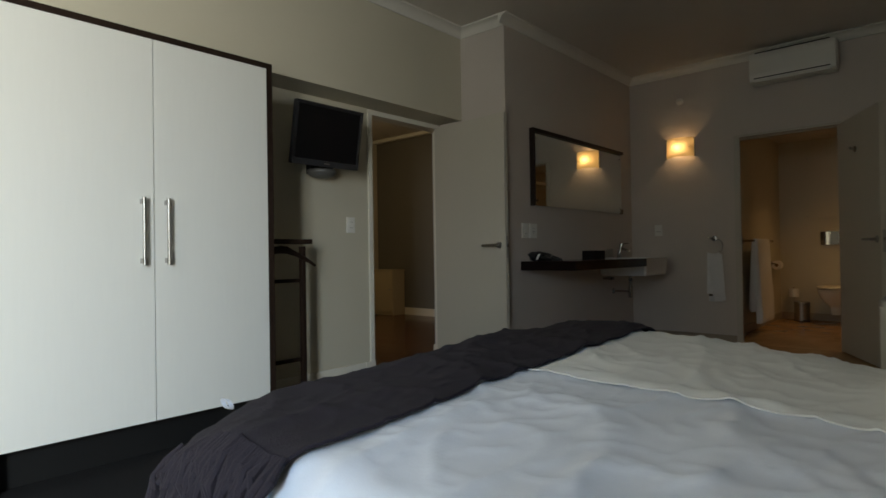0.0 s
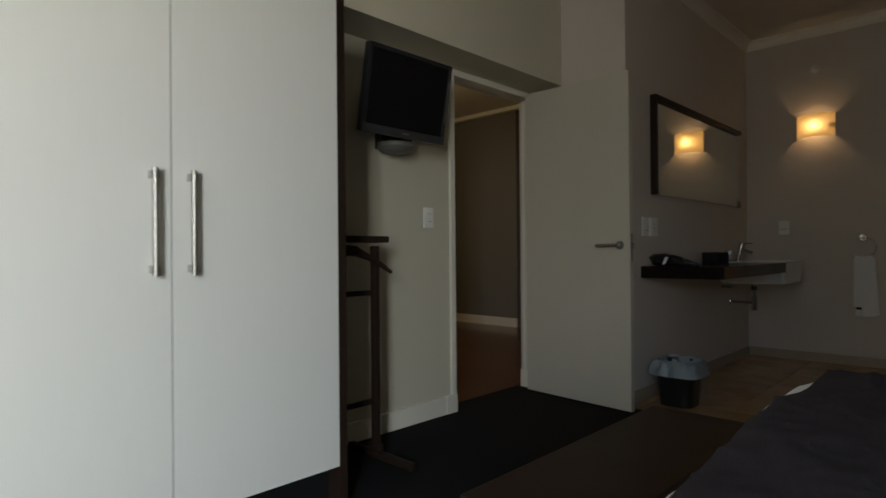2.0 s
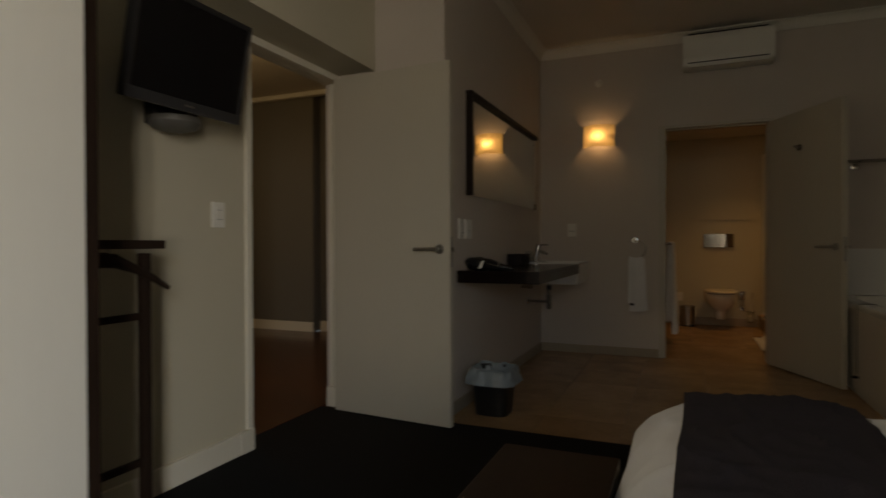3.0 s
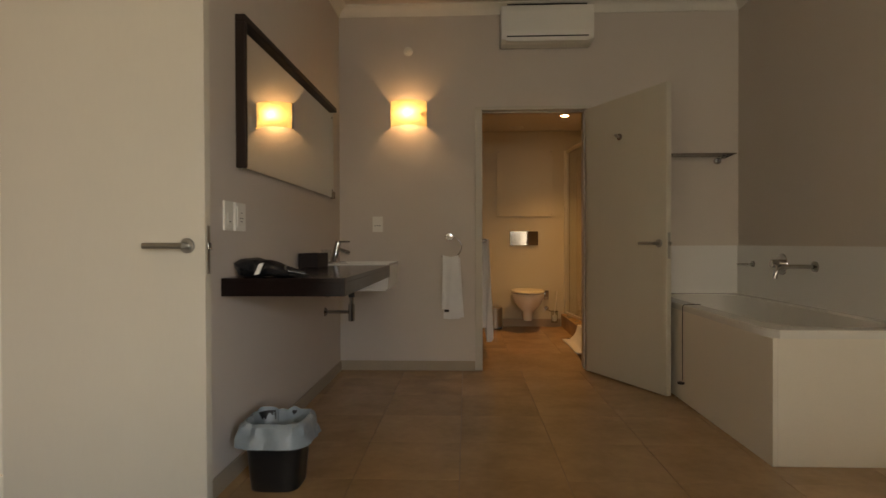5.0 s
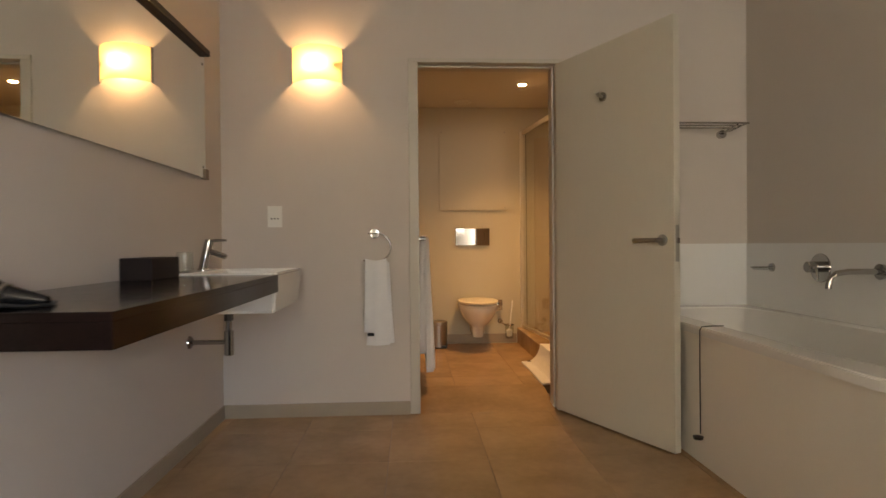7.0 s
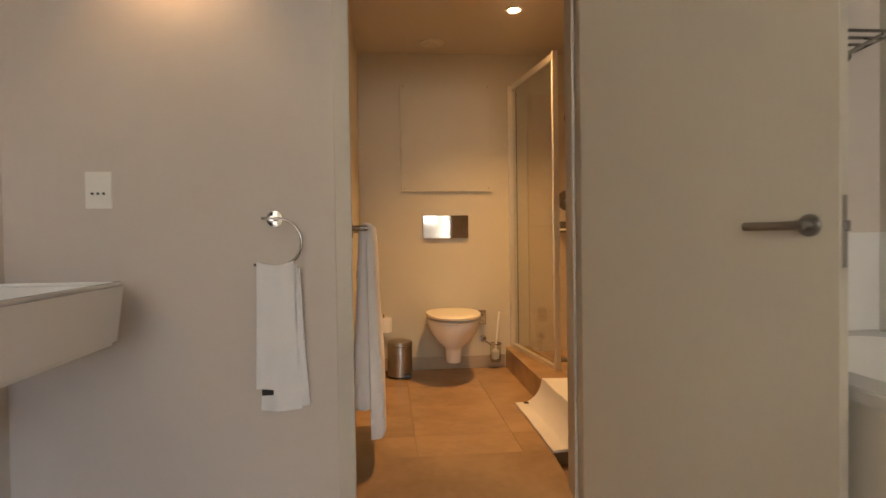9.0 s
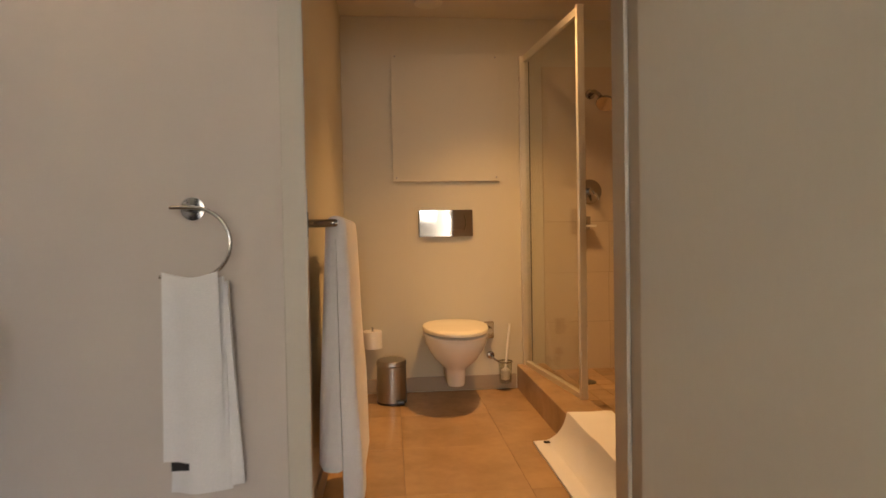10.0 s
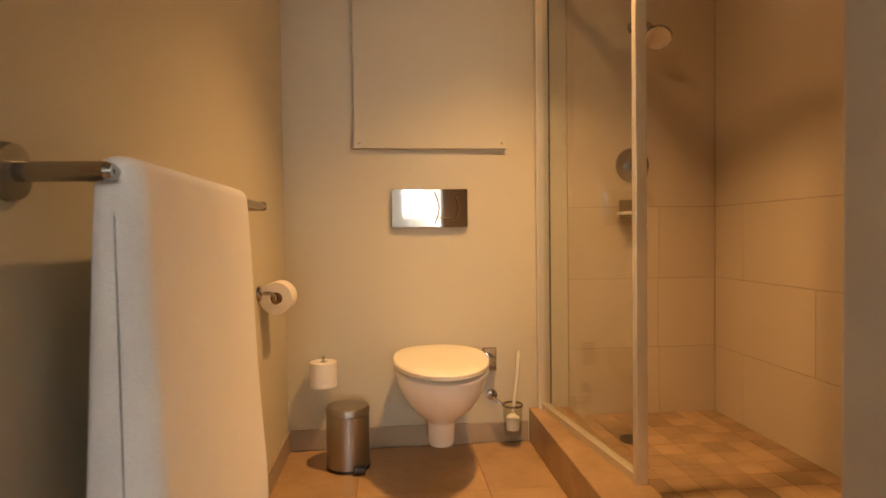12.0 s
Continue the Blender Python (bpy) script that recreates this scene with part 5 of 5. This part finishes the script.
# window behind the viewer, closing the bedroom
def window(name, label, at, turn, tall):
    """Two-light window, 1.1 m wide: local x along the wall, local -y into the room."""
    win = tagged(new(name), label, "window", "", "structure")
    win.matrix_world = pose(*at, 0, 0, turn)
    for lo, hi in (((-0.55, -0.03, 0.0), (0.55, 0.03, 0.06)), ((-0.55, -0.03, tall - 0.06), (0.55, 0.03, tall)), ((-0.55, -0.03, 0.06), (-0.49, 0.03, tall - 0.06)),
                   ((0.49, -0.03, 0.06), (0.55, 0.03, tall - 0.06)), ((-0.03, -0.03, 0.06), (0.03, 0.03, tall - 0.06))):
        part("window_frame", bm_box(lo, hi, 0.004), WHITE_TRIM, win)
    for x0, x1 in ((-0.49, -0.03), (0.03, 0.49)):
        part("pane", bm_box((x0, -0.003, 0.06), (x1, 0.003, tall - 0.06)), CLEAR, win).visible_shadow = False
    part("window_sill", bm_box((-0.545, -0.13, 0.002), (0.545, -0.03, 0.024), 0.006), WHITE_TRIM, win)
    return win


window("window_1", "white framed bedroom window letting daylight in", (3.50, -8.4, 0.55), -90, 1.8)
window("window_2", "white framed high window at the end of the bedroom", (1.5, -9.12, 1.35), 180, 1.0)
blind = thing("window_blind", "white blind with wide open louvres over the high window", "blind", (1.5, -9.0, 2.32))
under(blind, "head_rail", bm_box((0.96, -9.025, 2.30), (2.04, -8.985, 2.345), 0.003), WHITE_TRIM)
for k in range(7):
    louvre = bm_box((-0.535, -0.045, -0.002), (0.535, 0.045, 0.002), 0.001)
    under(blind, "louvre", moved(louvre, pose(1.5, -9.0, 1.42 + 0.135 * k, 42, 0, 0)), WHITE_TRIM)
for x in (1.15, 1.85):
    under(blind, "ladder_cord", bm_tube([(x, -8.962, 1.39), (x, -8.962, 2.305)], 0.0015, 6), WHITE_TRIM)
structure("ground", bm_box((-800, -800, -0.8), (800, 800, -0.6)), material("garden_ground", (0.09, 0.11, 0.05), 0.95, vary=0.3, scale=0.5), "garden ground outside the window", "ground")


# ---- pieces that belong to a part ----
def nest(owner, inner, outer):
    """Parts named inner become pieces of the part named outer of the same thing."""
    host = next(c for c in owner.children if c.name.split(".")[0] == outer)
    for c in list(owner.children):
        if c.name.split(".")[0] == inner:
            c.parent = host


for owner, inner, outer in ((toilet, "hinge", "lid"), (tap, "lever", "body"), (trap, "nut", "tailpiece"), (bin2, "hinge", "lid"), (sv, "lever", "body"),
                            (mixer, "lever", "body"), (sconce, "lampholder", "backplate"), (tv, "logo", "speaker_bar"), (tv, "edge_strip", "bezel"),
                            (detector, "cap", "base"), (valet, "hook", "hanger"), (valet, "hanger_yoke", "hanger"), (dryer, "nozzle", "housing"),
                            (dryer, "swing_tag", "housing"), (throw, "care_label", "blanket"), (towel, "care_label", "front_fold"), (mat_, "care_label", "cloth"),
                            (panel, "screw", "board"), (mirror, "screw", "glass"), (brush, "bristles", "handle")):
    nest(owner, inner, outer)


# ---- tiles ----
def tile_mesh(name, size, depth, bevel):
    b = bm_box((-size[0] / 2, -size[1] / 2, -depth), (size[0] / 2, size[1] / 2, 0.0))
    tops = [e for e in b.edges if all(v.co.z > -1e-6 for v in e.verts)]
    bmesh.ops.bevel(b, geom=tops, offset=bevel, segments=1, affect="EDGES")
    data = bpy.data.meshes.new(name)
    b.to_mesh(data)
    b.free()
    return data


shared = {}


def tile(owner, mat, centre, size, turn=(0, 0, 0), depth=0.01, bevel=0.0005):
    key = (round(size[0], 3), round(size[1], 3), mat.name)
    if key not in shared:
        shared[key] = tile_mesh("tile", size, depth, bevel)
        shared[key].materials.append(mat)
    ob = new("tile", shared[key])
    ob.matrix_world = pose(*centre, *turn)
    ob.parent = owner
    ob.matrix_parent_inverse = owner.matrix_world.inverted()


def tile_area(owner, mat, xs, ys, z, gap=0.003, cross=0.0006):
    for x0, x1 in zip(xs, xs[1:]):
        for y0, y1 in zip(ys, ys[1:]):
            tile(owner, mat, ((x0 + x1) / 2, (y0 + y1) / 2, z + rnd.uniform(-0.0004, 0.0004)), (x1 - x0 - gap, y1 - y0 - cross))


rnd = random.Random(7)
floor_bath = tagged(new("floor_tiles_washroom"), "beige travertine floor tiles of the washing corner", "floor tiles", "", "structure")
xs = [0.0] + [0.06 + 0.457 * k for k in range(7)] + [3.11]
ys = [-2.46] + [-2.115 + 0.457 * k for k in range(5)] + [0.07]
tile_area(floor_bath, TILE, xs, ys, -0.002)
floor_in = tagged(new("floor_tiles_bathroom"), "beige travertine floor tiles of the bathroom", "floor tiles", "", "structure")
structure("floor_bathroom", bm_box((1.04, 0.40, -0.012), (2.075, 2.02, BF - 0.005)), GROUT, "brown grout bed under the bathroom tiles", "floor")
tile_area(floor_in, TILE, [1.04, 1.365, 1.822, 2.075], [0.40, 0.647, 1.104, 1.561, 2.01], BF - 0.002, 0.0018, 0.0005)
floor_sh = tagged(new("floor_tiles_shower"), "small mottled stone tiles of the shower floor", "floor tiles", "", "structure")
MOSAIC = material("shower_floor_stone", (0.32, 0.208, 0.112), 0.45, vary=0.6, scale=5, fine=0.15, fine_scale=30, per_object=0.24)
tile_area(floor_sh, MOSAIC, [2.25 + 0.0957 * k for k in range(8)], [0.12 + 0.095 * k for k in range(21)], 0.158, 0.0018, 0.0018)
walls_sh = tagged(new("wall_tiles_shower"), "large cream stone tiles on the shower walls", "wall tiles", "", "structure")
for z0, z1, off in ((0.155, 0.447, 0.20), (0.447, 0.747, 0.0), (0.747, 1.055, 0.20)):
    cuts = [2.25, 2.65 - off * 0.6 if off == 0 else 2.655, 2.91]
    for x0, x1 in zip(cuts, cuts[1:]):
        tile(walls_sh, WALL_TILE, ((x0 + x1) / 2, 2.010, (z0 + z1) / 2), (x1 - x0 - 0.003, z1 - z0 - 0.003), (90, 0, 0))
    ycuts = [2.008 - 0.6 * k - off for k in range(-1, 4)]
    ycuts = [2.008] + [y for y in ycuts if 0.2 < y < 1.95] + [0.12]
    for y1, y0 in zip(ycuts, ycuts[1:]):
        tile(walls_sh, WALL_TILE, (2.910, (y0 + y1) / 2, (z0 + z1) / 2), (z1 - z0 - 0.003, y1 - y0 - 0.003), (0, -90, 0))
WALL_GROUT = material("wall_grout", (0.41, 0.335, 0.24), 0.9)
structure("wall_grout_north", bm_box((2.25, 2.0118, 0.155), (2.92, 2.02, 1.985)), WALL_GROUT, "beige grout bed behind the shower tiles", "wall")
structure("wall_grout_east", bm_box((2.9118, 0.12, 0.155), (2.92, 2.0118, 1.985)), WALL_GROUT, "beige grout bed behind the shower tiles", "wall")
tile(walls_sh, WALL_TILE, (2.58, 2.010, 1.5215), (0.657, 0.927), (90, 0, 0))
tile(walls_sh, WALL_TILE, (2.910, 1.064, 1.5215), (0.927, 1.885), (0, -90, 0))
hall_planks = tagged(new("floor_planks_hall"), "dark red-brown wooden hall floor planks", "floor planks", "", "structure")
for k in range(26):
    y = -3.9 + 0.16 * k
    tile(hall_planks, HALL_WOOD, (-2.45, y, -0.002), (3.2, 0.157))
